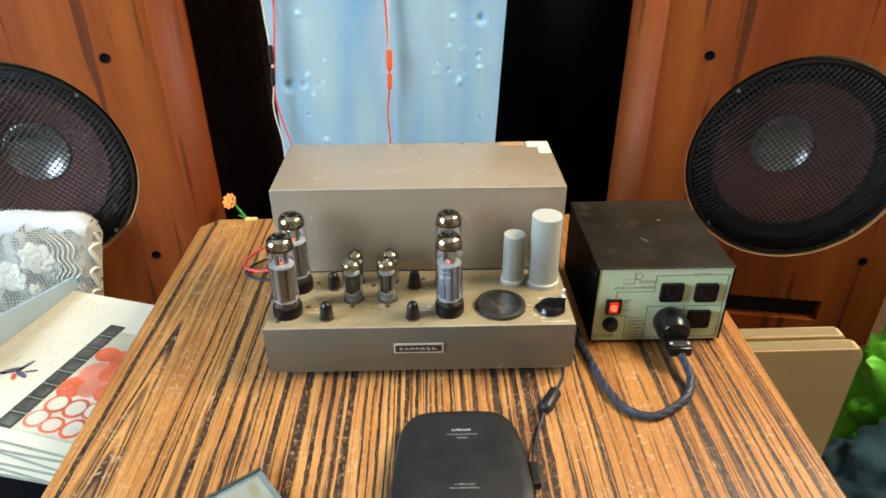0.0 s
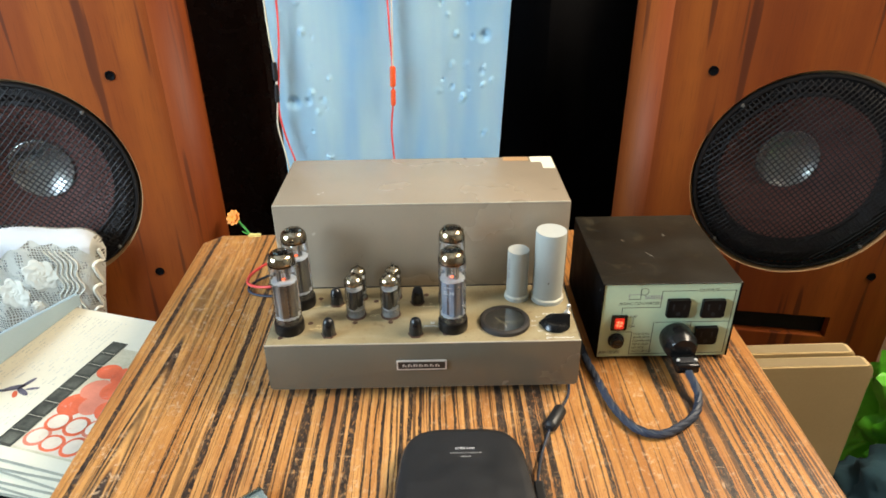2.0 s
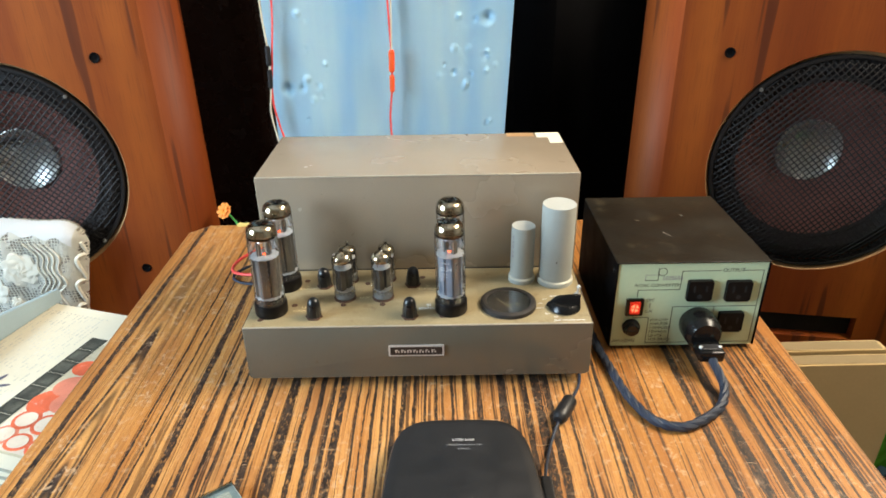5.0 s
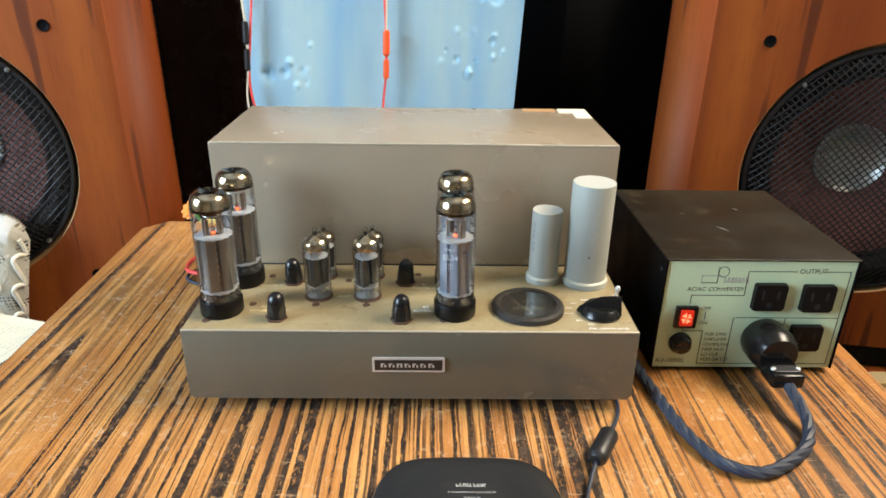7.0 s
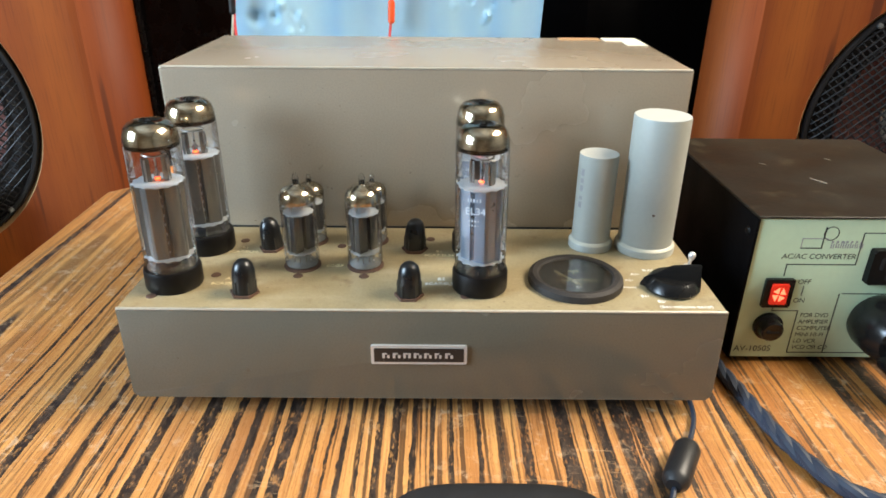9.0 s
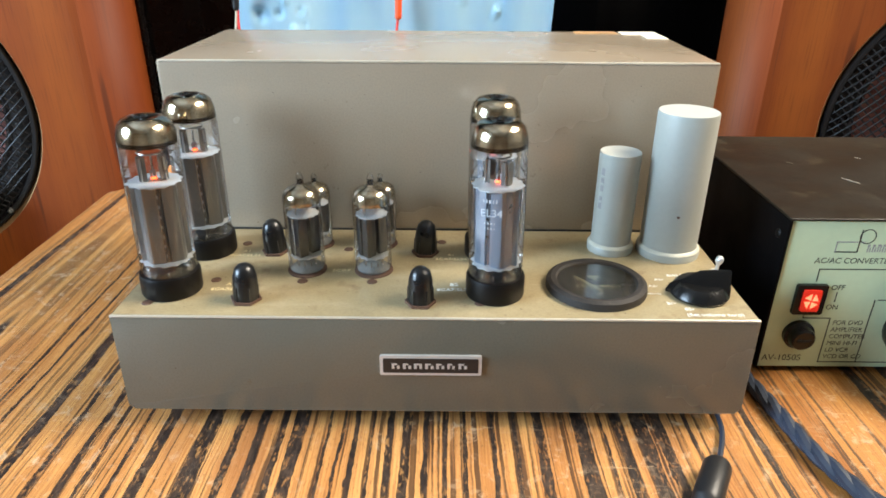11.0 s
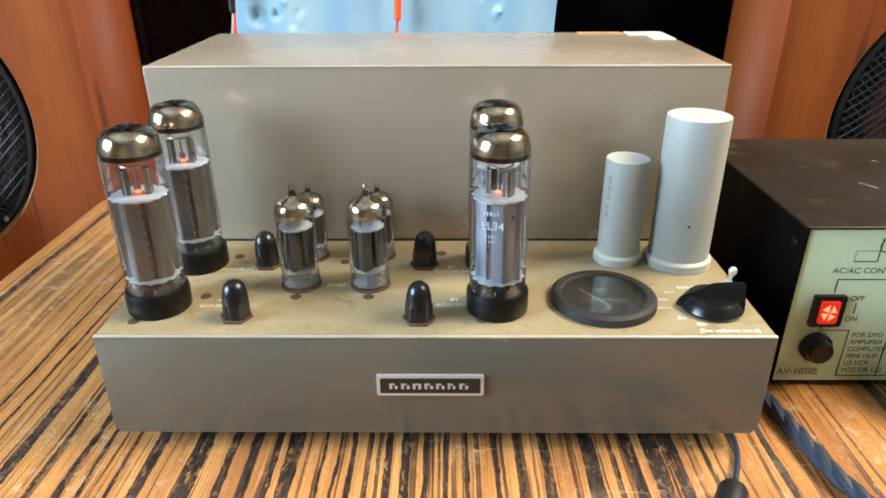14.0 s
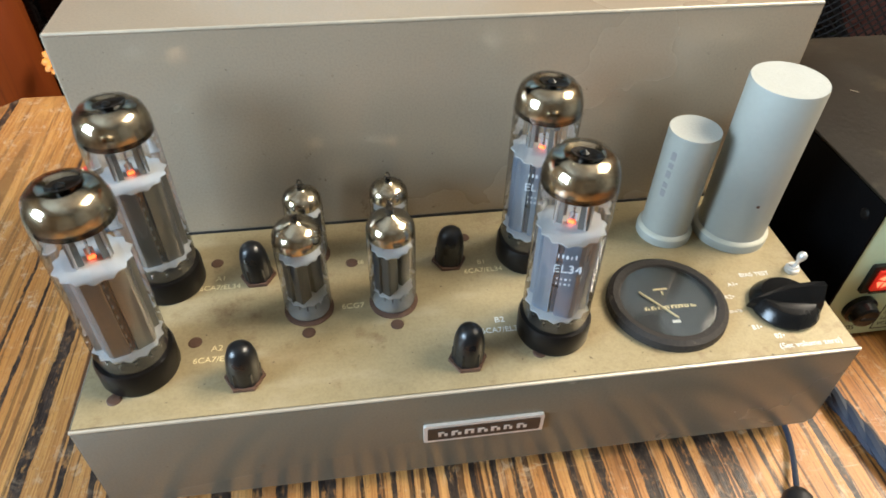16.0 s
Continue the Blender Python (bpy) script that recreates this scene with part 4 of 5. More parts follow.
def small_tube(x, y, h, r, label):
    glass = part("small_tube", lathe([(r * 0.90, 0.0015), (r, 0.004), (r, h * 0.75), (r * 0.97, h * 0.797), (r * 0.85, h * 0.840), (r * 0.60, h * 0.872), (r * 0.30, h * 0.888), (r * 0.20, h * 0.905), (r * 0.19, h * 0.960), (r * 0.10, h * 1.01), (0.0, h * 1.02)], 36), M_GLASS, amp, label, smooth=True)
    glass.matrix_local = pose(x, y, DECK, 0, 0, random.uniform(0, 60))
    g = 0.0004
    part("getter", lathe([(r - g, h * 0.722), (r - g, h * 0.748), (r * 0.97 - g, h * 0.794), (r * 0.85 - g, h * 0.836), (r * 0.60 - g, h * 0.867), (r * 0.28, h * 0.883), (r * 0.16, h * 0.900)], 36), M_GETTER, glass, "silvered getter in the dome", smooth=True)
    part("seal_tip", lathe([(r * 0.15, h * 0.90), (r * 0.14, h * 0.945), (0.0, h * 0.955)], 12), M_BAKELITE, glass)
    part("socket_ring", lathe([(0.0, 0.0), (r + 0.0007, 0.0), (r + 0.0007, 0.0006), (r * 0.9, 0.0012), (0.0, 0.0012)], 32), M_RUST, glass, "brown socket ring")
    part("glass_stem", lathe([(0.0, 0.0045), (r * 0.62, 0.0042), (r * 0.90, 0.0022), (r * 0.90, 0.0018), (0.0, 0.0018)], 28), M_STEM, glass, "glass foot, its bright reflections put into a grey colour", smooth=True)
    for z in (h * 0.175, h * 0.600):
        part("mica", star(r * 0.88, 12, 0.0009, z, z + 0.0005), M_MICA, glass, "white toothed mica spacer")
    a = bmesh.new()
    z0, z1 = h * 0.190, h * 0.597
    for sx in (-1, 1):
        box(a, sx * r * 0.40 - r * 0.30, sx * r * 0.40 + r * 0.30, -r * 0.42, r * 0.42, z0, z1, 0.0006)
    box(a, -r * 0.85, r * 0.85, -0.0004, 0.0004, z0 + 0.001, z1 - 0.001)
    part("anode", a, M_ANODE_DARK, glass, "dark ribbed anode")
    w = bmesh.new()
    for k in range(9):
        t = 2 * math.pi * k / 9 + 0.3
        hose([(r * 0.55 * math.cos(t), r * 0.55 * math.sin(t), 0.002), (r * 0.5 * math.cos(t), r * 0.5 * math.sin(t), h * 0.12)], 0.0004, 5, w, sharp=True)
        if k < 5:
            hose([(r * 0.45 * math.cos(t), r * 0.45 * math.sin(t), h * 0.605), (r * 0.4 * math.cos(t), r * 0.4 * math.sin(t), h * 0.700)], 0.0005, 5, w, sharp=True)
    tagged(part("support_wire", w, M_WIRE, glass), kind="stuff")
    return glass


small_tube(-0.0768, 0.0550, 0.0600, 0.0108, "small clear tube with dark anode and silvered dome")
small_tube(-0.0372, 0.0550, 0.0600, 0.0108, "small clear tube with dark anode and silvered dome")
small_tube(-0.0765, 0.0915, 0.0470, 0.0093, "shorter small tube with silvered dome beside the cover")
small_tube(-0.0355, 0.0925, 0.0470, 0.0093, "shorter small tube with silvered dome beside the cover")

# --- capped bias posts, cans, meter, knob, toggle ---
for x, y, tilt in ((-0.1035, 0.0185, 3), (-0.0080, 0.0165, 1), (-0.1015, 0.0790, -2), (-0.0072, 0.0790, 2)):
    post = part("bias_cap", lathe([(0.0, 0.0008), (0.0067, 0.0008), (0.0068, 0.010), (0.0064, 0.015), (0.0052, 0.0192), (0.0030, 0.0214), (0.0, 0.0222)], 28), M_CAPRUBBER, amp, "domed black rubber cap over a bias post", smooth=True)
    post.matrix_local = pose(x, y, DECK, 0, tilt, 0)
    part("skirt", lathe([(0.0066, 0.0010), (0.0073, 0.0010), (0.0072, 0.0095), (0.0064, 0.0108)], 6), M_CAPRUBBER, post)
    part("hex_nut", lathe([(0.0, 0.0), (0.0086, 0.0), (0.0086, 0.0016), (0.0, 0.0016)], 6), M_RUST, post, "rusty hex nut")
for x, y in ((-0.0770, 0.0400), (-0.0368, 0.0400), (0.0245, 0.0160), (-0.0560, 0.0830), (-0.1560, 0.0140), (-0.1270, 0.0405), (-0.1225, 0.0905), (0.0030, 0.0950)):
    part("rivet", lathe([(0.0, 0.0007), (0.0026, 0.0005), (0.0031, 0.0)], 16, m=Matrix.Translation((x, y, DECK))), M_RUST, amp, "rusty flat rivet")


def can(x, y, r, h, label):
    c = part("capacitor_can", lathe([(r, 0.004), (r, h - 0.0008), (r * 0.99, h)], 48), M_CAN, amp, label, smooth=True)
    c.matrix_local = pose(x, y, DECK, 0, 0, 0)
    part("can_top", lathe([(r * 0.985, h - 0.0004), (r * 0.98, h + 0.0001), (r * 0.5, h - 0.0002), (0.0, h - 0.0002)], 40), M_CAN_TOP, c, "white fibre top")
    part("can_ring", lathe([(0.0, 0.0), (r + 0.0018, 0.0), (r + 0.0020, 0.0030), (r + 0.0007, 0.0055), (r, 0.0060)], 48), M_CAN, c, smooth=True)
    part("can_rim", lathe([(r + 0.0019, 0.0046), (r + 0.0014, 0.0056), (r + 0.0001, 0.0064), (r + 0.0001, 0.0058)], 48), M_CAN_RIM, c, "worn cream rim", smooth=True)
    return c


big = can(0.1462, 0.0845, 0.0174, 0.0898, "tall pale grey capacitor can with a white top")
small = can(0.1106, 0.0880, 0.0124, 0.0642, "short pale grey capacitor can with a white top")
for k, (zz, w) in enumerate(((0.0535, 0.0045), (0.0480, 0.0030), (0.0430, 0.0038), (0.0365, 0.0026), (0.0318, 0.0040))):
    b = bmesh.new()
    ang = radians(-150)
    prism([(-0.0013, -w / 2), (0.0013, -w / 2), (0.0013, w / 2), (-0.0013, w / 2)], 0, 0.0001, b, pose(0.01242 * math.cos(ang), 0.01242 * math.sin(ang), zz, 90, 0, math.degrees(ang) + 90))
    part("can_print", b, M_GREYPRINT, small)

part("speck", lathe([(0.0, 0.0004), (0.0007, 0.0003), (0.0009, 0.0)], 10, m=pose(0.01738 * math.cos(radians(-98)), 0.01738 * math.sin(radians(-98)), 0.030, 90, 0, -8)), M_RUST, big)
meter = part("meter", lathe([(0.0220, 0.0038), (0.0230, 0.0050), (0.0258, 0.0054), (0.0280, 0.0040), (0.0284, 0.0018), (0.0284, 0.0), (0.0, 0.0)], 56), M_BEZEL, amp, "dusty black round bias meter", smooth=True)
meter.matrix_local = pose(0.0915, 0.0360, DECK)
part("dial", lathe([(0.0, 0.0022), (0.0238, 0.0022), (0.0238, 0.0)], 48), M_METER, meter, "black dial with gold print")
pane = part("meter_glass", lathe([(0.0, 0.0047), (0.0120, 0.0046), (0.0224, 0.0043), (0.0224, 0.0040), (0.0, 0.0041)], 48), M_GLASS, meter, smooth=True)
part("needle", hose([(0.0015, -0.0105, 0.0030), (-0.0115, 0.0070, 0.0032)], 0.00055, 6, sharp=True), M_GOLD, meter, "pale needle")
tagged(part("mark", mark(bmesh.new(), Matrix.Translation((0.001, -0.003, 0.0022)), 0.0260, 0.0021, 8), M_GOLD, meter, "row of gold bars on the dial"), kind="stuff")
part("scale_mark", boxm(-0.0035, 0.0035, 0.0080, 0.0090, 0.0022, 0.0024), M_GOLD, meter)
part("scale_mark", boxm(-0.0003, 0.0003, 0.0045, 0.0074, 0.0022, 0.0024), M_GOLD, meter)
part("scale_mark", boxm(-0.0018, 0.0020, -0.0128, -0.0112, 0.0022, 0.0024), M_WHITE, meter)


def knob():
    k = part("selector_knob", lathe([(0.0, 0.0006), (0.0166, 0.0006), (0.0170, 0.0020), (0.0150, 0.0058), (0.0128, 0.0080), (0.0, 0.0082)], 40), M_BAKELITE, amp, "black pointer knob", smooth=True)
    k.matrix_local = pose(0.1475, 0.0285, DECK, 0, 0, -4) @ Matrix.Diagonal((0.95, 0.95, 0.95, 1))
    out = [(-0.0200, 0.0), (-0.0130, 0.0038), (-0.0020, 0.0066), (0.0100, 0.0078), (0.0160, 0.0070), (0.0160, -0.0070), (0.0100, -0.0078), (-0.0020, -0.0066), (-0.0130, -0.0038)]
    bm = bmesh.new()
    rows = []
    for z, q, shift in ((0.0012, 1.0, 0), (0.0070, 0.86, 0), (0.0130, 0.46, 0.0005), (0.0160, 0.20, 0.001)):
        rows.append([bm.verts.new((x * (0.98 if z < 0.012 else 0.94) + shift, y * q, z * (0.42 + 0.58 * min(1.0, max(0.0, (x + 0.020) / 0.020))) if z > 0.002 else z)) for x, y in out])
    for p, r in zip(rows, rows[1:]):
        for i in range(len(out)):
            j = (i + 1) % len(out)
            bm.faces.new((p[i], p[j], r[j], r[i]))
    bm.faces.new(rows[-1])
    bm.faces.new(rows[0])
    bmesh.ops.bevel(bm, geom=[e for e in bm.edges if e.calc_face_angle(0) > 0.5], offset=0.0008, segments=2, affect="EDGES")
    part("pointer", bm, M_BAKELITE, k, smooth=True)
    return k


knob()
toggle = part("toggle_switch", lathe([(0.0, 0.0), (0.0042, 0.0), (0.0042, 0.0022), (0.0030, 0.0030), (0.0030, 0.0042), (0.0, 0.0042)], 20), M_SILVER, amp, "small chrome toggle switch", smooth=True)
toggle.matrix_local = pose(0.1645, 0.0510, DECK) @ Matrix.Diagonal((0.85, 0.85, 0.9, 1))
part("lever", lathe([(0.0013, 0.0035), (0.0012, 0.0075), (0.0015, 0.0090), (0.0023, 0.0102), (0.0027, 0.0120), (0.0023, 0.0138), (0.0012, 0.0148), (0.0, 0.0151)], 16, m=pose(0, 0, 0, 6, 5, 0)), M_SILVER, toggle, smooth=True)

for text, x, y, size, mat in (("A1", -0.1195, 0.0780, 0.0042, M_GOLD), ("6CA7/EL34", -0.1195, 0.0722, 0.0042, M_GOLD), ("A2", -0.1170, 0.0345, 0.0046, M_GOLD), ("6CA7/EL34", -0.1170, 0.0285, 0.0042, M_GOLD), ("B1", 0.0090, 0.0745, 0.0042, M_GOLD), ("6CA7/EL34", 0.0090, 0.0688, 0.0042, M_GOLD), ("B2", 0.0105, 0.0355, 0.0046, M_WHITE), ("6CA7/EL34", 0.0105, 0.0297, 0.0042, M_WHITE), ("6CG7", -0.0565, 0.0525, 0.0044, M_GOLD), ("6BH6", -0.0545, 0.0815, 0.0040, M_GOLD), ("BIAS TEST", 0.1440, 0.0495, 0.0036, M_WHITE), ("A1\u2022", 0.1300, 0.0440, 0.0036, M_WHITE), ("A2\u2022", 0.1245, 0.0362, 0.0036, M_WHITE), ("OPERATE", 0.1220, 0.0275, 0.0022, M_WHITE), ("B1\u2022", 0.1290, 0.0165, 0.0036, M_WHITE), ("B2\u2022", 0.1370, 0.0105, 0.0036, M_WHITE), ("(Set volume zero)", 0.1490, 0.0045, 0.0042, M_WHITE)):
    letters(text, size, Matrix.Translation((x, y, DECK + 0.00005)), mat, amp, align="CENTER")

# ---- the converter ----
conv = thing("voltage_converter", "dark brown voltage converter with a pale green socket panel", "voltage converter", (0.2836, 0.0560, 0.0))
X0, X1, Y1, Z0, Z1 = -0.0790, 0.0790, 0.172, 0.0045, 0.1075
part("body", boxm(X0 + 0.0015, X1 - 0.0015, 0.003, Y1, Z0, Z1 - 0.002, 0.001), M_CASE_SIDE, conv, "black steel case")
bm = bmesh.new()
box(bm, X0, X1, 0.0, Y1 + 0.001, Z1 - 0.0016, Z1, 0.0007)
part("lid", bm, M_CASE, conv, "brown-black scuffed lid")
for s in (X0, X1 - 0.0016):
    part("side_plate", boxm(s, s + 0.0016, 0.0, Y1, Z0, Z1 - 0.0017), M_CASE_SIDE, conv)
front_plate = part("front_plate", boxm(X0 + 0.0018, X1 - 0.0018, 0.0012, 0.0030, Z0, Z1 - 0.002), M_PANEL, conv, "pale green printed front plate")
for z in (0.020, 0.094):
    for s, ry in ((X0, -90), (X1, 90)):
        part("screw", lathe([(0.0, 0.0013), (0.0022, 0.0010), (0.0030, 0.0)], 16, m=pose(s, 0.010, z, 0, ry, 0)), M_SOCKET, conv)
for x in (-0.06, 0.06):
    for y in (0.02, 0.15):
        part("foot", lathe([(0.0, 0.0), (0.006, 0.0), (0.006, Z0), (0.0, Z0)], 16, m=Matrix.Translation((x, y, 0))), M_RUBBER, conv)
PL = lambda x, z: Matrix.Translation((x, 0.0012, z)) @ pose(0, 0, 0, 90)  # noqa: E731


def outlet(x, z):
    o = part("outlet", prism(rounded(0.0262, 0.0240, 0.0018), 0.0, 0.0050, m=PL(x, z), bevel=0.0016), M_SOCKET, front_plate, "brown-black mains outlet")
    for dx, dz, w, h in ((-0.0063, 0.0028, 0.0022, 0.0085), (0.0063, 0.0028, 0.0022, 0.0075), (0.0, -0.0065, 0.0050, 0.0050)):
        part("slot", prism(rounded(w, h, min(w, h) * 0.45), 0.0050, 0.0052, m=PL(x + dx, z + dz)), M_HOLE, o)


outlet(0.0095, 0.0745)
outlet(0.0500, 0.0735)
outlet(0.0480, 0.0355)
rocker = part("rocker_switch", prism(rounded(0.0185, 0.0205, 0.001), 0.0, 0.0026, m=PL(-0.0560, 0.0545), bevel=0.0005), M_BAKELITE, front_plate, "lit red rocker switch")
part("rocker_lens", prism(rounded(0.0108, 0.0145, 0.0008), 0.0026, 0.0040, m=PL(-0.0560, 0.0545), bevel=0.0004), M_NEON, rocker, "glowing red lens")
core = bmesh.new()
for k in range(4):
    wide, t0 = 0.55, math.pi / 2 * k + 0.6
    prism([(0.0006 * math.cos(t0), 0.0006 * math.sin(t0)), (0.0044 * math.cos(t0 - wide), 0.0052 * math.sin(t0 - wide)), (0.0046 * math.cos(t0 + wide), 0.0054 * math.sin(t0 + wide))], 0.0040, 0.0042, core, PL(-0.0562, 0.0545))
part("lamp_core", core, M_NEON_HOT, rocker, "bright facets of the lit lens")
fuse = part("fuse_holder", lathe([(0.0095, 0.0), (0.0095, 0.0030), (0.0080, 0.0040), (0.0072, 0.0085), (0.0060, 0.0095), (0.0, 0.0095)], 32, m=PL(-0.0570, 0.0295)), M_BAKELITE, front_plate, "black round fuse holder", smooth=True)
part("slot", boxm(-0.0615, -0.0525, -0.0087, -0.0082, 0.0288, 0.0302), M_HOLE, fuse)


def rule(points, material=M_DARKPRINT, width=0.0007):
    """Printed line on the plate."""
    bm = bmesh.new()
    for (a, b), (c, d) in zip(points, points[1:]):
        w = width / 2
        if abs(a - c) > abs(b - d):
            prism([(min(a, c) - w, b - w), (max(a, c) + w, b - w), (max(a, c) + w, b + w), (min(a, c) - w, b + w)], 0, 0.0001, bm, PL(0, 0))
        else:
            prism([(a - w, min(b, d)), (a + w, min(b, d)), (a + w, max(b, d)), (a - w, max(b, d))], 0, 0.00012, bm, PL(0, 0))
    part("printed_line", bm, material, front_plate)


rule([(0.029, 0.0965), (-0.0105, 0.0965), (-0.0105, 0.0745), (-0.0540, 0.0745), (-0.0540, 0.0660)])
rule([(0.051, 0.0965), (0.0735, 0.0965), (0.0735, 0.0080), (-0.0150, 0.0080)])
rule([(-0.0130, 0.0535), (0.0735, 0.0535)])
rule([(-0.0150, 0.0080), (-0.0150, 0.0535)])
rule([(0.0290, 0.0080), (0.0290, 0.0535)])
rule([(-0.0560, 0.0430), (-0.0560, 0.0405), (-0.0390, 0.0405), (-0.0390, 0.0080), (-0.0150, 0.0080)])
rule([(-0.0395, 0.0520), (-0.0395, 0.0590)])
for text, x, z, size in (("OUTPUT", 0.0310, 0.0950, 0.0058), ("AC/AC CONVERTER", -0.0585, 0.0785, 0.0052), ("OFF", -0.0440, 0.0605, 0.0048), ("ON", -0.0440, 0.0468, 0.0048), ("FOR DVD", -0.0368, 0.0358, 0.0044), ("AMPLIFIER", -0.0368, 0.0308, 0.0044), ("COMPUTER", -0.0368, 0.0258, 0.0044), ("MINI HI-FI", -0.0368, 0.0208, 0.0044), ("LD VCR", -0.0368, 0.0158, 0.0044), ("VCD OR CD", -0.0368, 0.0108, 0.0044), ("AV-1050S", -0.0755, 0.0090, 0.0062)):
    letters(text, size, PL(x, z), M_DARKPRINT, front_plate, shear=0.06 if size < 0.0056 else 0.0)
# maker's mark: a plain bar, a tall loop and strokes
rule([(-0.0480, 0.0860), (-0.0480, 0.0925), (-0.0320, 0.0925)], M_GREYPRINT, 0.0006)
rule([(-0.0480, 0.0860), (-0.0350, 0.0860), (-0.0350, 0.1005)], M_DARKPRINT, 0.0007)
part("mark", lathe([(0.0042, 0.0), (0.0048, 0.0), (0.0048, 0.0001), (0.0042, 0.0001), (0.0042, 0.0)], 28, m=PL(-0.0310, 0.0960)), M_DARKPRINT, front_plate)
tagged(part("mark", mark(bmesh.new(), PL(-0.0190, 0.0888), 0.0210, 0.0055, 7, 0.0001), M_GREYPRINT, front_plate), kind="stuff")
for a, b in (((-0.012, 0.072), (-0.0055, 0.061)), ((-0.034, 0.105), (-0.030, 0.102)), ((0.022, 0.118), (0.025, 0.114))):
    part("lid_scratch", hose([(*a, Z1), ((a[0] + b[0]) / 2 - 0.0004, (a[1] + b[1]) / 2, Z1 + 0.0002), (*b, Z1)], 0.0003, 5), M_PAD, conv)

# mains plug and cord
plug = thing("mains_plug", "black round mains plug and cord in the converter's outlet", "plug", (0.2953, 0.0545, 0.0360))
part("plug_head", lathe([(0.0, 0.0), (0.0185, 0.0), (0.0195, 0.004), (0.0195, 0.016), (0.0185, 0.024), (0.0150, 0.030), (0.0, 0.031)], 36, m=pose(0, 0, 0, 90)), M_BAKELITE, plug, "glossy black round plug", smooth=True)
part("clamp", boxm(-0.0115, 0.0145, -0.049, -0.026, -0.018, -0.005, 0.003), M_BAKELITE, plug, smooth=True)
part("clamp_plate", boxm(-0.0080, 0.0110, -0.045, -0.036, -0.005, -0.0036, 0.0006), M_ANODE_DARK, plug, "steel cord clamp")
for x in (-0.0105, 0.0140):
    part("screw", lathe([(0.0, 0.0015), (0.0018, 0.0012), (0.0022, 0.0)], 12, m=Matrix.Translation((x * 0.8, -0.0405, -0.0045))), M_SILVER, plug)
cord = [(0.2975, 0.012, 0.0230), (0.3010, -0.003, 0.0165), (0.3025, -0.021, 0.0085), (0.2920, -0.043, 0.0049), (0.2710, -0.061, 0.0049), (0.2450, -0.0725, 0.0049), (0.2215, -0.062, 0.0049), (0.2065, -0.028, 0.0049), (0.1990, 0.018, 0.0049), (0.1935, 0.062, 0.0049), (0.192, 0.15, 0.0049), (0.198, 0.30, 0.0049), (0.205, 0.396, 0.0049), (0.206, 0.425, -0.012), (0.206, 0.432, -0.10), (0.21, 0.44, -0.58)]
part("cord", twisted([Vector(p) - Vector((0.2965, 0.0545, 0.0360)) for p in cord], 3, 0.0015, 0.0033, 0.040), M_CORD, plug, "thick black twisted cord, the window's blue put into its colour", smooth=True)

# ---- disc player and its lead ----
player = thing("disc_player", "black portable disc player lying before the amplifier", "disc player", (0.0385, -0.1420, 0.0))


def squircle(w, h, power, steps=64, lean=0.0):
    out = []
    for k in range(steps):
        a = 2 * math.pi * k / steps
        c, s = math.cos(a), math.sin(a)
        x, y = w * math.copysign(abs(c) ** (2 / power), c), h * math.copysign(abs(s) ** (2 / power), s)
        out.append((x * (1 - lean * y / h), y))
    return out


def stack(levels):
    bm = bmesh.new()
    rings = [[bm.verts.new((x, y, z)) for x, y in squircle(w, h, 4.2, 64, 0.09)] for w, h, z in levels]
    for p, q in zip(rings, rings[1:]):
        for k in range(64):
            bm.faces.new((p[k], p[(k + 1) % 64], q[(k + 1) % 64], q[k]))
    bm.faces.new(rings[0])
    bm.faces.new(rings[-1])
    return bm


part("body", stack([(0.060, 0.065, 0.0008), (0.0635, 0.0685, 0.004), (0.0645, 0.0695, 0.010), (0.0640, 0.0690, 0.0125)]), M_DISC, player, smooth=True)
part("lid", stack([(0.0638, 0.0688, 0.0130), (0.0636, 0.0686, 0.0165), (0.0615, 0.0665, 0.0205), (0.0580, 0.0630, 0.0222), (0.0520, 0.0570, 0.0230)]), M_DISC, player, "black satin lid", smooth=True)
for w, h, y, m, n in ((0.0200, 0.0028, 0.0385, M_SILVER, 9), (0.0300, 0.0014, 0.0325, M_GREYPRINT, 14), (0.0100, 0.0018, 0.0280, M_GREYPRINT, 5), (0.0200, 0.0014, -0.0280, M_GREYPRINT, 9), (0.0280, 0.0014, -0.0320, M_GREYPRINT, 12)):
    part("print", mark(bmesh.new(), Matrix.Translation((0.003, y, 0.0230)), w, h, n, 0.0001), m, player)
part("latch", boxm(-0.008, 0.008, -0.0705, -0.066, 0.010, 0.0150, 0.001), M_RUBBER, player)
dc = thing("power_lead", "thin black lead with a ferrite bead, plugged into the player", "cable", (0.1395, -0.0480, 0.0))
o = Vector((0.1395, -0.0480, 0.0))
part("lead", hose([Vector(p) - o for p in ((0.166, 0.030, 0.0022), (0.163, 0.0, 0.0022), (0.151, -0.028, 0.0050), (0.1395, -0.0480, 0.0075), (0.129, -0.068, 0.0050), (0.119, -0.093, 0.0035), (0.112, -0.118, 0.0070), (0.108, -0.137, 0.0090))], 0.0015, 8), M_CORD, dc, smooth=True)
ax = Vector((0.0235, 0.0400, 0.0)).normalized()
a, b = Vector((0, 0, 0.0073)) - ax * 0.0150, Vector((0, 0, 0.0073)) + ax * 0.0150
part("ferrite_bead", hose([a - ax * 0.003, a, a + ax * 0.002, b - ax * 0.002, b, b + ax * 0.003], lambda t: 0.0040 if t < 0.05 or t > 0.95 else (0.0073 if 0.22 < t < 0.78 else 0.0066), 16, sharp=True), M_RUBBER, dc, "black ferrite bead", smooth=True)
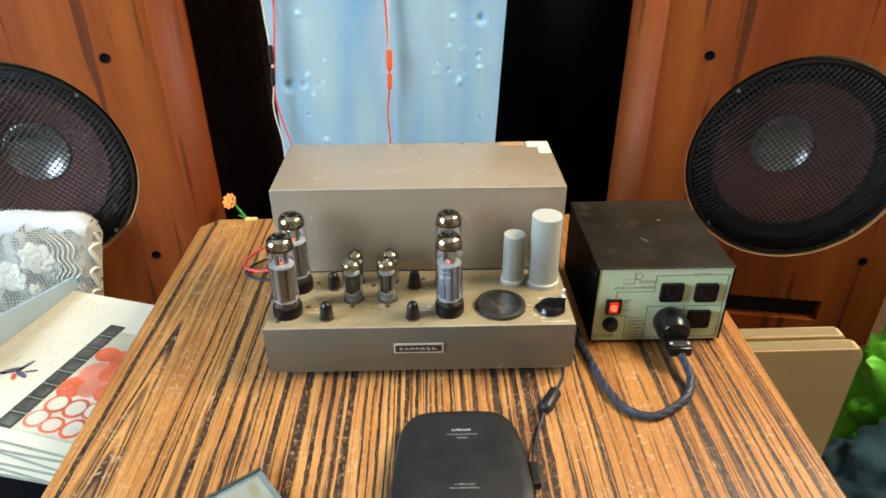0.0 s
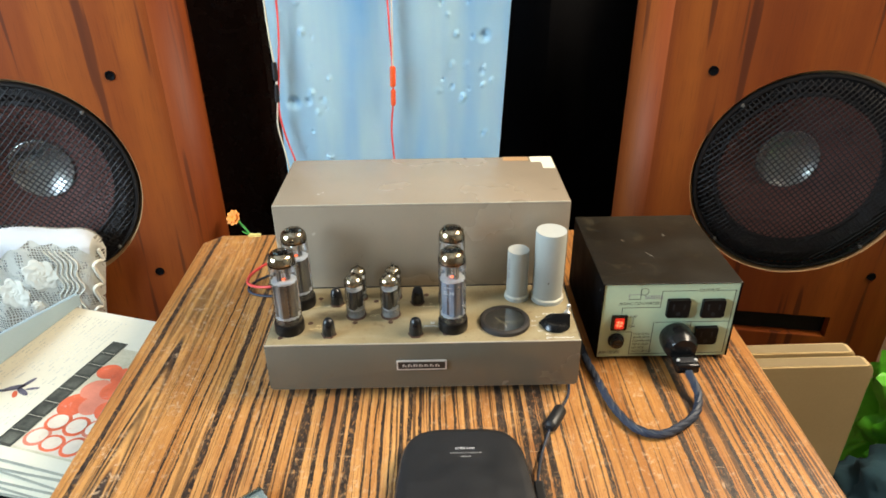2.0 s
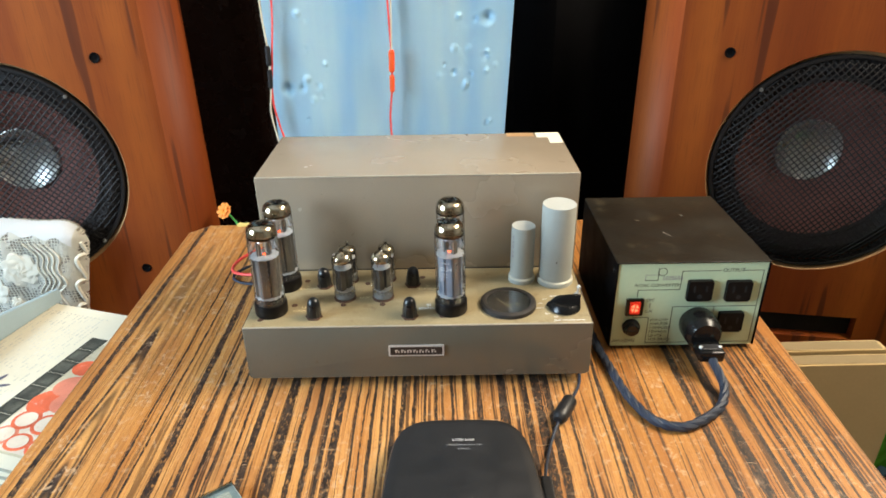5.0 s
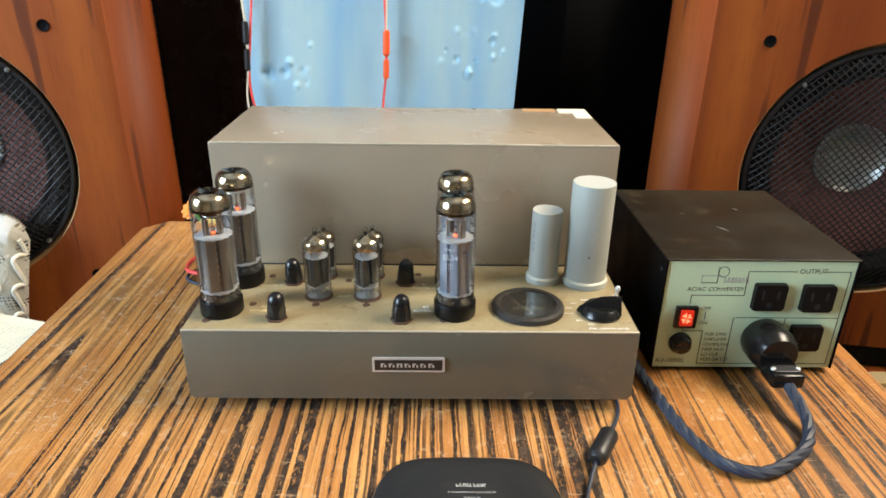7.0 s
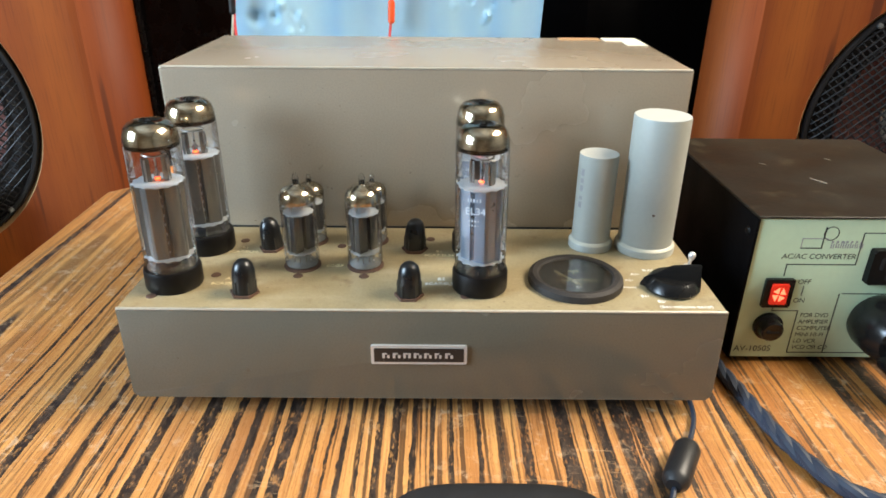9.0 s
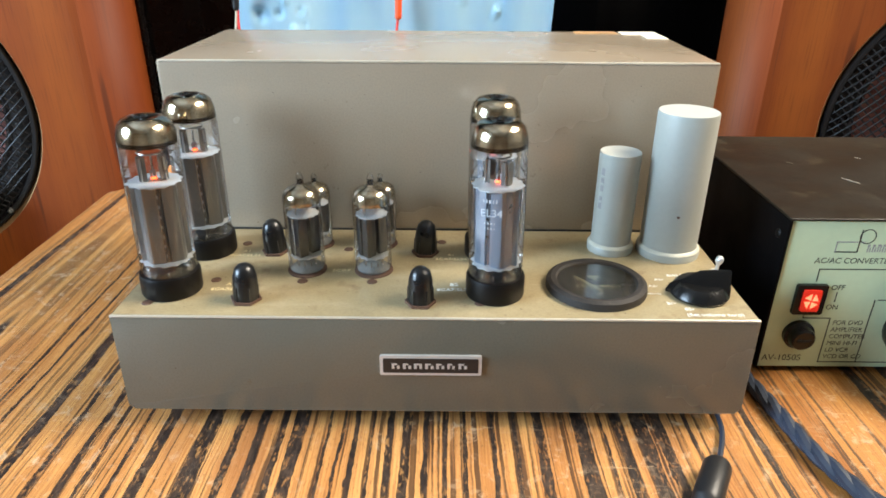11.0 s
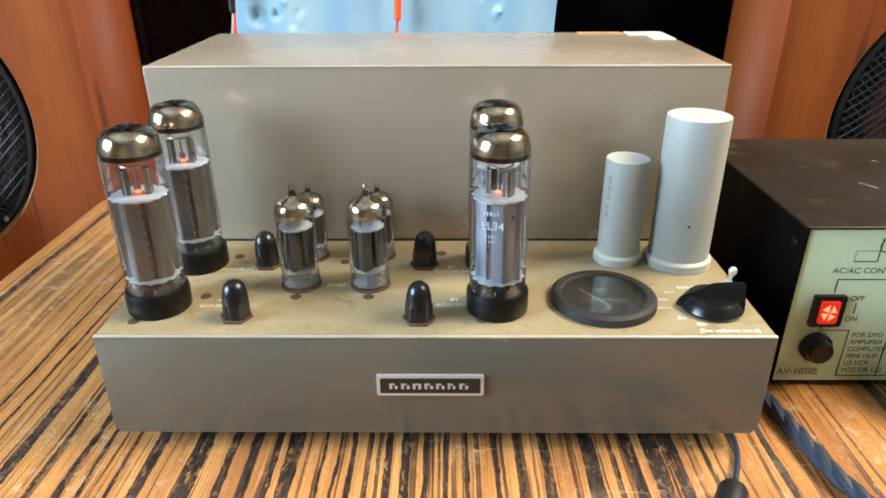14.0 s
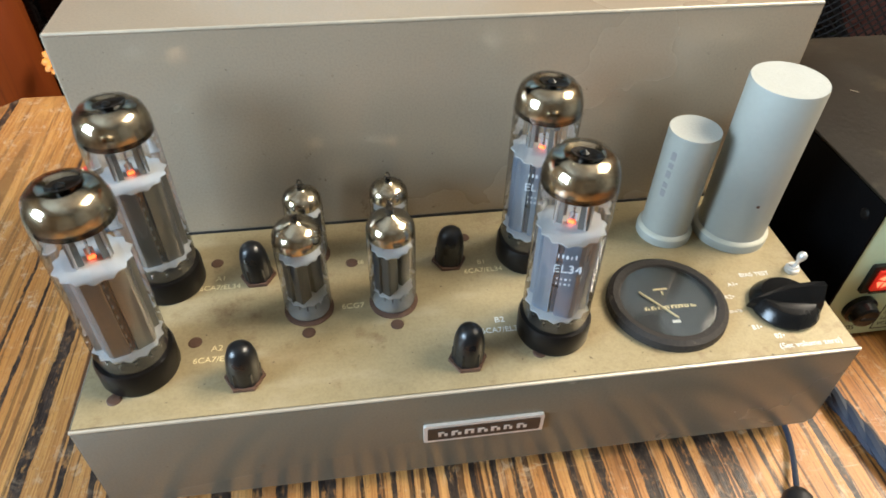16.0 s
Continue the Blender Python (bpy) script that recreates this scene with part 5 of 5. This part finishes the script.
part("connector", boxm(-0.0355, -0.0265, -0.1150, -0.0880, 0.0040, 0.0135, 0.0015), M_RUBBER, dc, "black right-angle plug")

# ---- disc case ----
case = thing("disc_case", "clear disc case with white paper, lying on the table", "disc case", (-0.154, -0.133, 0.0), -52)
part("tray", boxm(0.0, 0.142, -0.125, 0.0, 0.0004, 0.0080, 0.0008), plain("blue_grey_print", (0.50, 0.60, 0.68), 0.3, 0, 0.3, 40, 0), case)
part("insert", boxm(0.008, 0.136, -0.119, -0.006, 0.0081, 0.0084), M_WHITE, case, "white paper insert")
part("insert_print", boxm(0.012, 0.030, -0.020, -0.012, 0.0085, 0.0087), M_PALEINK, case)
part("insert_print", boxm(0.036, 0.130, -0.112, -0.012, 0.0085, 0.0087), plain("sky_blue_print", (0.42, 0.60, 0.78), 0.5, 0, 0.25, 60, 0, (0.75, 0.76, 0.78)), case)
part("lid", boxm(0.0, 0.142, -0.125, 0.0, 0.0090, 0.0100, 0.0004), M_PANE, case, "clear lid")
part("hinge", boxm(0.0, 0.004, -0.125, 0.0, 0.0080, 0.0092), M_PANE, case)

# ---- wires and flower at the table's back corner ----
loop = [(-0.180, 0.210, 0.012), (-0.205, 0.212, 0.016), (-0.232, 0.217, 0.012), (-0.2535, 0.232, 0.010), (-0.2500, 0.255, 0.014), (-0.225, 0.283, 0.016), (-0.190, 0.292, 0.008)]
w = thing("speaker_wire", "red wire looping out beside the amplifier", "wire", loop[0])
part("wire", hose([Vector(p) - Vector(loop[0]) for p in loop], 0.0021, 8), M_RED, w, smooth=True)
loop = [(-0.180, 0.206, 0.008), (-0.210, 0.204, 0.005), (-0.238, 0.211, 0.0035), (-0.2520, 0.226, 0.0035), (-0.2460, 0.246, 0.0035), (-0.220, 0.270, 0.004), (-0.190, 0.280, 0.004)]
w = thing("speaker_wire", "dark wire beside the red one", "wire", loop[0])
part("wire", hose([Vector(p) - Vector(loop[0]) for p in loop], 0.0019, 8), M_CORD, w, smooth=True)
bl = thing("artificial_flower", "small orange artificial flower on a long green stem", "flower", (-0.319, 0.548, FLOOR))
part("stem", hose([(0.0, 0.0, 0.0), (0.006, 0.0, 0.25), (-0.004, 0.006, 0.46), (-0.022, 0.012, 0.513), (-0.040, 0.016, 0.540), (-0.047, 0.016, 0.549)], 0.0022, 8), M_LEAF, bl, smooth=True)
head = bmesh.new()
for ring_n, rr, lift in ((9, 0.015, 0.0), (7, 0.011, 0.004)):
    for k in range(ring_n):
        m = pose(-0.050, 0.014, 0.553, 55, 0, -25) @ pose(0, 0, lift, 0, 0, 360 * k / ring_n) @ pose(rr * 0.55, 0, 0, 0, -20, 0) @ Matrix.Diagonal((rr * 0.55, rr * 0.36, 0.0018, 1))
        bmesh.ops.create_uvsphere(head, u_segments=8, v_segments=6, radius=1, matrix=m)
part("petals", head, M_PETAL, bl, "orange cloth petals", smooth=True)
for px, py, pz, rz in ((-0.014, 0.004, 0.505, -30), (-0.030, 0.012, 0.520, 40)):
    lf = bmesh.new()
    bmesh.ops.create_uvsphere(lf, u_segments=8, v_segments=6, radius=1, matrix=pose(px, py, pz, 10, 40, rz) @ Matrix.Diagonal((0.013, 0.005, 0.001, 1)))
    part("leaf", lf, M_LEAF, bl, smooth=True)
tagged(part("paper_scrap", prism([(-0.293, 0.392), (-0.272, 0.393), (-0.275, 0.398), (-0.284, 0.397), (-0.290, 0.399)], 0.0, 0.004), M_YELLOW), "torn scrap of yellow paper at the table edge", "paper")

# ---- newspapers, board and lace at the table's side ----
NEWS = -0.150


def newspapers():
    for k in range(6):
        z1 = NEWS - k * 0.0075
        turn = (-17, -14, -20, -15, -18, -13)[k]
        cx, cy = -0.5225 + (0, -0.01, 0.01, -0.005, 0.0, 0.01)[k], 0.220 - (0, 0.006, 0.010, 0.016, 0.020, 0.026)[k]
        n = thing("newspaper", "folded cream newspaper in an untidy pile" if k else "open cream newspaper with a colour page of tomatoes", "newspaper", (cx, cy, z1 - 0.0072), turn, group="pile of newspapers")
        n.scale = (0.943, 0.943, 1.0)
        w, h = 0.20, 0.170
        bm = bmesh.new()
        nx, ny = 14, 12
        grid = [[bm.verts.new((-w + 2 * w * i / nx, -h + 2 * h * j / ny, 0.0062 + (0.0009 * noise.noise((i * 0.5, j * 0.4, k * 3.0)) if k else 0.0))) for i in range(nx + 1)] for j in range(ny + 1)]
        for p, q in zip(grid, grid[1:]):
            for i in range(nx):
                bm.faces.new((p[i], p[i + 1], q[i + 1], q[i]))
        part("page", bm, M_NEWS, n)
        for s in range(3):
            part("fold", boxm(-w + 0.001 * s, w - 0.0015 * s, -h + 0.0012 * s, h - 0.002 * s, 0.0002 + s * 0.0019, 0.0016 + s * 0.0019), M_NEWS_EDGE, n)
        if k == 0:
            z = 0.0064
            for j in range(8):
                part("strip_picture", boxm(-0.028, 0.003, -0.150 + j * 0.0312, -0.1198 + j * 0.0312, z, z + 0.0002), M_BLACKINK, n, "dark small picture")
                part("strip_picture", boxm(-0.024, -0.002, -0.145 + j * 0.0312, -0.1250 + j * 0.0312, z + 0.0002, z + 0.0003), M_STRIP, n)
            part("colour_page", boxm(0.004, 0.135, -0.150, 0.085, z, z + 0.0002), plain("pale_green_print", (0.58, 0.52, 0.36), 0.8, 0, 0.3, 40, 0), n)
            pick = random.Random(8)
            part("colour_page", boxm(0.006, 0.133, -0.146, -0.045, z + 0.0002, z + 0.0003), M_PALEINK, n, "pale ground of the food picture")
            for j in range(5):
                for i in range(4):
                    cut = j < 2
                    r = 0.0195 if cut else 0.019 + 0.006 * pick.random()
                    px, py = 0.026 + i * 0.032 + 0.008 * (j % 2) + pick.uniform(-0.003, 0.003), -0.126 + j * 0.038 + pick.uniform(-0.004, 0.004)
                    zz = z + 0.0004 + 0.0001 * ((i + 2 * j) % 4)
                    m = Matrix.Translation((px, py, 0)) @ pose(0, 0, 0, 0, 0, pick.uniform(0, 180)) @ Matrix.Diagonal((1.0, pick.uniform(0.78, 1.05), 1, 1))
                    part("tomato_picture", lathe([(r, zz), (0.0, zz + 0.0001)], 20, m=m), M_REDINK if (i + j) % 3 else M_PINKINK, n)
                    if cut:
                        part("tomato_picture", lathe([(r * 0.74, zz + 0.0005), (0.0, zz + 0.0006)], 18, m=m), M_PALEINK, n)
            rnd = random.Random(3)
            ink = bmesh.new()
            for col in range(18):
                x = -0.186 + col * 0.0084
                y = 0.150
                while y > -0.150:
                    step = rnd.uniform(0.002, 0.009)
                    if not (col in range(8, 14) and -0.075 < y < 0.0):
                        box(ink, x, x + rnd.uniform(0.0012, 0.0026), y - step, y, z, z + 0.0002)
                    y -= step + rnd.choice((0.0015, 0.002, 0.004, 0.02))
            tagged(part("print_column", ink, M_INK, n, "columns of small grey print"), kind="stuff")
            for bx, by, bl, bw, turn, ink_colour in ((-0.096, -0.046, 0.017, 0.006, 35, M_BIRD), (-0.084, -0.030, 0.014, 0.004, 75, M_BIRD), (-0.076, -0.050, 0.015, 0.0045, -20, M_BIRD), (-0.108, -0.056, 0.008, 0.003, 10, M_BIRD), (-0.066, -0.040, 0.011, 0.003, 25, M_BIRD), (-0.083, -0.058, 0.009, 0.004, -50, M_REDINK), (-0.112, -0.020, 0.010, 0.002, 80, M_INK)):
                part("picture", lathe([(1.0, z + 0.0003), (0.0, z + 0.0003)], 14, m=pose(bx, by, 0, 0, 0, turn) @ Matrix.Diagonal((bl, bw, 1, 1))), ink_colour, n, "blurred dark picture")


newspapers()


# unseen support, added; its black stands for the dark below the pile
def bench():
    b = thing("added_bench", "added plain black bench under the newspapers", "bench", (-0.64, 0.18, FLOOR))
    h = NEWS - 0.0447 - FLOOR - 0.0002
    part("seat", boxm(-0.30, 0.285, -0.23, 0.235, h - 0.03, h, 0.003), M_BACKDROP, b)
    for x in (-0.26, 0.25):
        for y in (-0.2, 0.2):
            part("leg", boxm(x - 0.02, x + 0.02, y - 0.02, y + 0.02, 0, h - 0.03), M_BACKDROP, b)


bench()


def binder():
    """A grey-blue board standing on its edge on the papers, lower at its far end."""
    bm = bmesh.new()
    a, b = Vector((-0.628, 0.432)), Vector((-0.720, 0.11))
    side = Vector((b.y - a.y, a.x - b.x)).normalized() * 0.004
    corners = []
    for p, h in ((a, 0.022), (b, 0.072)):
        for d in (-1, 1):
            for z in (0.0005, h):
                corners.append(bm.verts.new((p.x + d * side.x, p.y + d * side.y, NEWS + z - 0.0005)))
    for f in ((0, 1, 3, 2), (4, 5, 7, 6), (0, 1, 5, 4), (2, 3, 7, 6), (1, 3, 7, 5), (0, 2, 6, 4)):
        bm.faces.new([corners[i] for i in f])
    bmesh.ops.bevel(bm, geom=bm.edges[:], offset=0.0012, segments=2, affect="EDGES")
    tagged(part("board", bm, M_BLUE), "grey-blue board standing on edge on the newspapers", "board")


binder()


def lace_cover():
    """A plump padded arm under a crocheted cover with roses, a zigzag band and a scalloped hem."""
    c = thing("lace_cover", "white crocheted lace cover with roses draped over a padded armrest", "lace cover", (-0.765, 0.482, FLOOR))
    edge, corner, bulge = 0.181, 0.046, 0.036

    def outline(x):
        over = min(1.0, max(0.0, (x - edge + corner) / corner))
        return 0.577 - corner * (1 - math.sqrt(1 - over * over)) + 0.004 * math.sin(x * 31 + 1)

    def at(x, drop, off=0.0):
        """A point of the draped face, off metres in front of it."""
        d = min(1.0, min(edge - x, drop) / bulge)
        back = 0.030 * (1 - math.sqrt(max(0.0, 1 - (1 - d) ** 2)))
        wave = (0.006 * noise.noise((x * 13, drop * 9, 1.0)) + 0.003 * math.sin(x * 60 + 2 * math.sin(x * 19))) * min(1.0, drop * 20)
        x0, x = x, x - 0.24 * drop * max(0.0, (x + 0.05) / 0.23)
        return Vector((x, -0.024 + back + wave - off, outline(x0) - drop))

    def sheet(x0, x1, low, off, nu, nv, thick):
        bm = bmesh.new()
        grid = []
        for j in range(nv + 1):
            grid.append([])
            for i in range(nu + 1):
                x = x0 + (x1 - x0) * i / nu
                grid[-1].append(bm.verts.new(at(x, low(x) * (j / nv) ** 1.2, off)))
        for p, q in zip(grid, grid[1:]):
            for i in range(nu):
                bm.faces.new((p[i], p[i + 1], q[i + 1], q[i]))
        bmesh.ops.solidify(bm, geom=bm.faces[:], thickness=thick)
        return bm

    pad = sheet(-0.30, edge - 0.004, lambda x: min(0.56, outline(x)) - 0.002, -0.004, 50, 40, 0.012)
    part("armrest", pad, M_PAD, c, "padded armrest beneath the lace", smooth=True)
    part("lace", sheet(-0.32, edge, lambda x: 0.30 + 0.008 * abs(math.sin(x * 70)), 0.0, 100, 60, 0.001), M_LACE, c, "crocheted net", smooth=True)
    part("linen_top", sheet(-0.32, edge - 0.012, lambda x: 0.016 + max(0.0, min(0.05, 0.55 * (0.065 - x))) + 0.10 * max(0.0, x - 0.08) + 0.003 * math.sin(x * 160), 0.0022, 80, 10, 0.001), M_LINEN, c, "plain white linen along the top", smooth=True)

    def rose(x, drop, r):
        bm = bmesh.new()
        rows, n = [], 56
        for j in range(1, 13):
            q = j / 12
            row = []
            for k in range(n):
                a = 2 * math.pi * k / n
                swirl = abs(math.sin(3.5 * a + 5 * q))
                rad = r * q * (1 + 0.13 * q * (2 * swirl - 1))
                lift = (0.0030 - 0.0018 * q) * (0.5 + 0.5 * abs(math.sin(7.5 * q + 0.6 * math.sin(3.5 * a)))) + 0.0008 * swirl
                row.append(bm.verts.new(at(x + rad * math.cos(a), drop + rad * math.sin(a), lift if j < 12 else 0.0)))
            rows.append(row)
        bm.faces.new(rows[0])
        for p, w in zip(rows, rows[1:]):
            for k in range(n):
                bm.faces.new((p[k], p[(k + 1) % n], w[(k + 1) % n], w[k]))
        bmesh.ops.recalc_face_normals(bm, faces=bm.faces)
        part("rose", bm, M_YARN, c, "raised crochet rose", smooth=True)

    for x, drop, r in ((0.078, 0.082, 0.031), (0.018, 0.125, 0.030), (-0.055, 0.075, 0.031), (-0.12, 0.13, 0.030), (0.060, 0.150, 0.012), (-0.015, 0.045, 0.012), (0.10, 0.20, 0.031), (-0.20, 0.08, 0.031)):
        rose(x, drop, r)
    for shift in (-0.010, 0.0, 0.010, 0.020, 0.030):
        zig = [at(0.118 + shift + (0.013 if k % 2 else 0.0) - 0.02 * max(0, 2 - k) * 0.5, 0.030 + 0.024 * k, 0.0015) for k in range(11)]
        part("zigzag_cord", hose(zig, 0.0013, 6), M_YARN, c, "wavy crochet cord", smooth=True)
    part("hem", hose([at(edge - 0.004 + 0.0035 * math.sin(k * 1.6), 0.012 + 0.0125 * k, 0.001) for k in range(23)], 0.0034, 8), M_YARN, c, "scalloped cream hem", smooth=True)


lace_cover()

# ---- boards, bag and clothes on the floor by the table ----
def fibreboard(y, top, x0, x1, label):
    """A thick board on its edge, with its upper corner worn round."""
    b = thing("fibreboard", label, "board", (0.52, y, FLOOR), group="fibreboards")
    h, w = top - FLOOR, x1 - 0.52
    out = [(x0 - 0.52, 0.0), (w, 0.0)] + [(w - 0.010 + 0.010 * math.cos(a), h - 0.010 + 0.010 * math.sin(a)) for a in (math.pi / 2 * k / 6 for k in range(7))] + [(x0 - 0.52, h)]
    bm = prism(out, 0.0, 0.024, bmesh.new(), pose(0, 0.024, 0, 90))
    edges = [e for e in bm.edges if abs(e.verts[0].co.y - e.verts[1].co.y) < 1e-6 and min(v.co.z for v in e.verts) > 0.1]
    bmesh.ops.bevel(bm, geom=edges, offset=0.0022, segments=2, affect="EDGES")
    panel = part("panel", bm, M_CARD, b)
    part("top_edge", boxm(x0 - 0.518, w - 0.011, 0.0025, 0.0215, h - 0.0004, h + 0.0003), M_CARD_TOP, panel, "top edge, its colour darkened against the light from above")


fibreboard(0.200, -0.136, 0.44, 0.672, "thick buff fibreboard standing on edge beside the table")
fibreboard(0.228, -0.132, 0.44, 0.660, "thick buff fibreboard behind another board")


def heap(name, label, category, at, size, material, seed, crumple=0.22, freq=3.0):
    bm = bmesh.new()
    bmesh.ops.create_icosphere(bm, subdivisions=5, radius=1)
    for v in bm.verts:
        d = v.co.normalized()
        k = 1 + crumple * noise.noise(d * freq + Vector((seed, 0, 0))) + crumple * 0.5 * abs(noise.noise(d * freq * 2.6 + Vector((0, seed, 0)))) + crumple * 0.18 * noise.noise(d * freq * 7)
        p = d * k
        v.co = Vector((p.x * size[0], p.y * size[1], max(p.z, -0.75) * size[2]))
    low = min(v.co.z for v in bm.verts)
    for v in bm.verts:
        v.co.z -= low
    ob = part(name, bm, material, smooth=True, flat_over=80)
    ob.matrix_world = pose(*at)
    return tagged(ob, label, category)


heap("clothes", "dark teal clothes heaped on the floor", "clothes", (0.84, 0.10, FLOOR), (0.17, 0.20, 0.17), M_TEAL, 2.0)
heap("clothes", "dull purple cloth among dark clothes", "clothes", (0.70, 0.02, FLOOR), (0.07, 0.06, 0.10), M_PURPLE, 7.0)
heap("cloth", "cream cloth on the floor beside the boards", "cloth", (0.66, 0.12, FLOOR), (0.09, 0.08, 0.05), M_CREAM, 4.0)
bag = heap("plastic_bag", "crumpled bright green plastic bag behind the boards", "bag", (0.940, 0.34, FLOOR), (0.13, 0.075, 0.225), M_GREEN, 9.0, 0.46, 4.6)

# ---- dim things between the speaker and the sheet ----
cab = thing("lacquer_stand", "dark lacquered stand in the gap beside the sheet", "stand", (-0.40, 0.86, FLOOR))
part("panel", boxm(-0.11, 0.07, 0.0, 0.05, 0, 1.30, 0.006), M_LACQUER, cab)
part("rail", boxm(-0.115, -0.095, -0.015, 0.0, 0, 1.30, 0.004), M_LACQUER, cab)
part("rail", boxm(0.055, 0.075, -0.015, 0.0, 0, 1.30, 0.004), M_LACQUER, cab)
part("bag_handle", hose([(-0.07, -0.03, 0.40), (-0.085, -0.045, 0.47), (-0.05, -0.05, 0.50), (-0.02, -0.03, 0.43)], 0.012, 10), M_GREEN, bag, smooth=True)
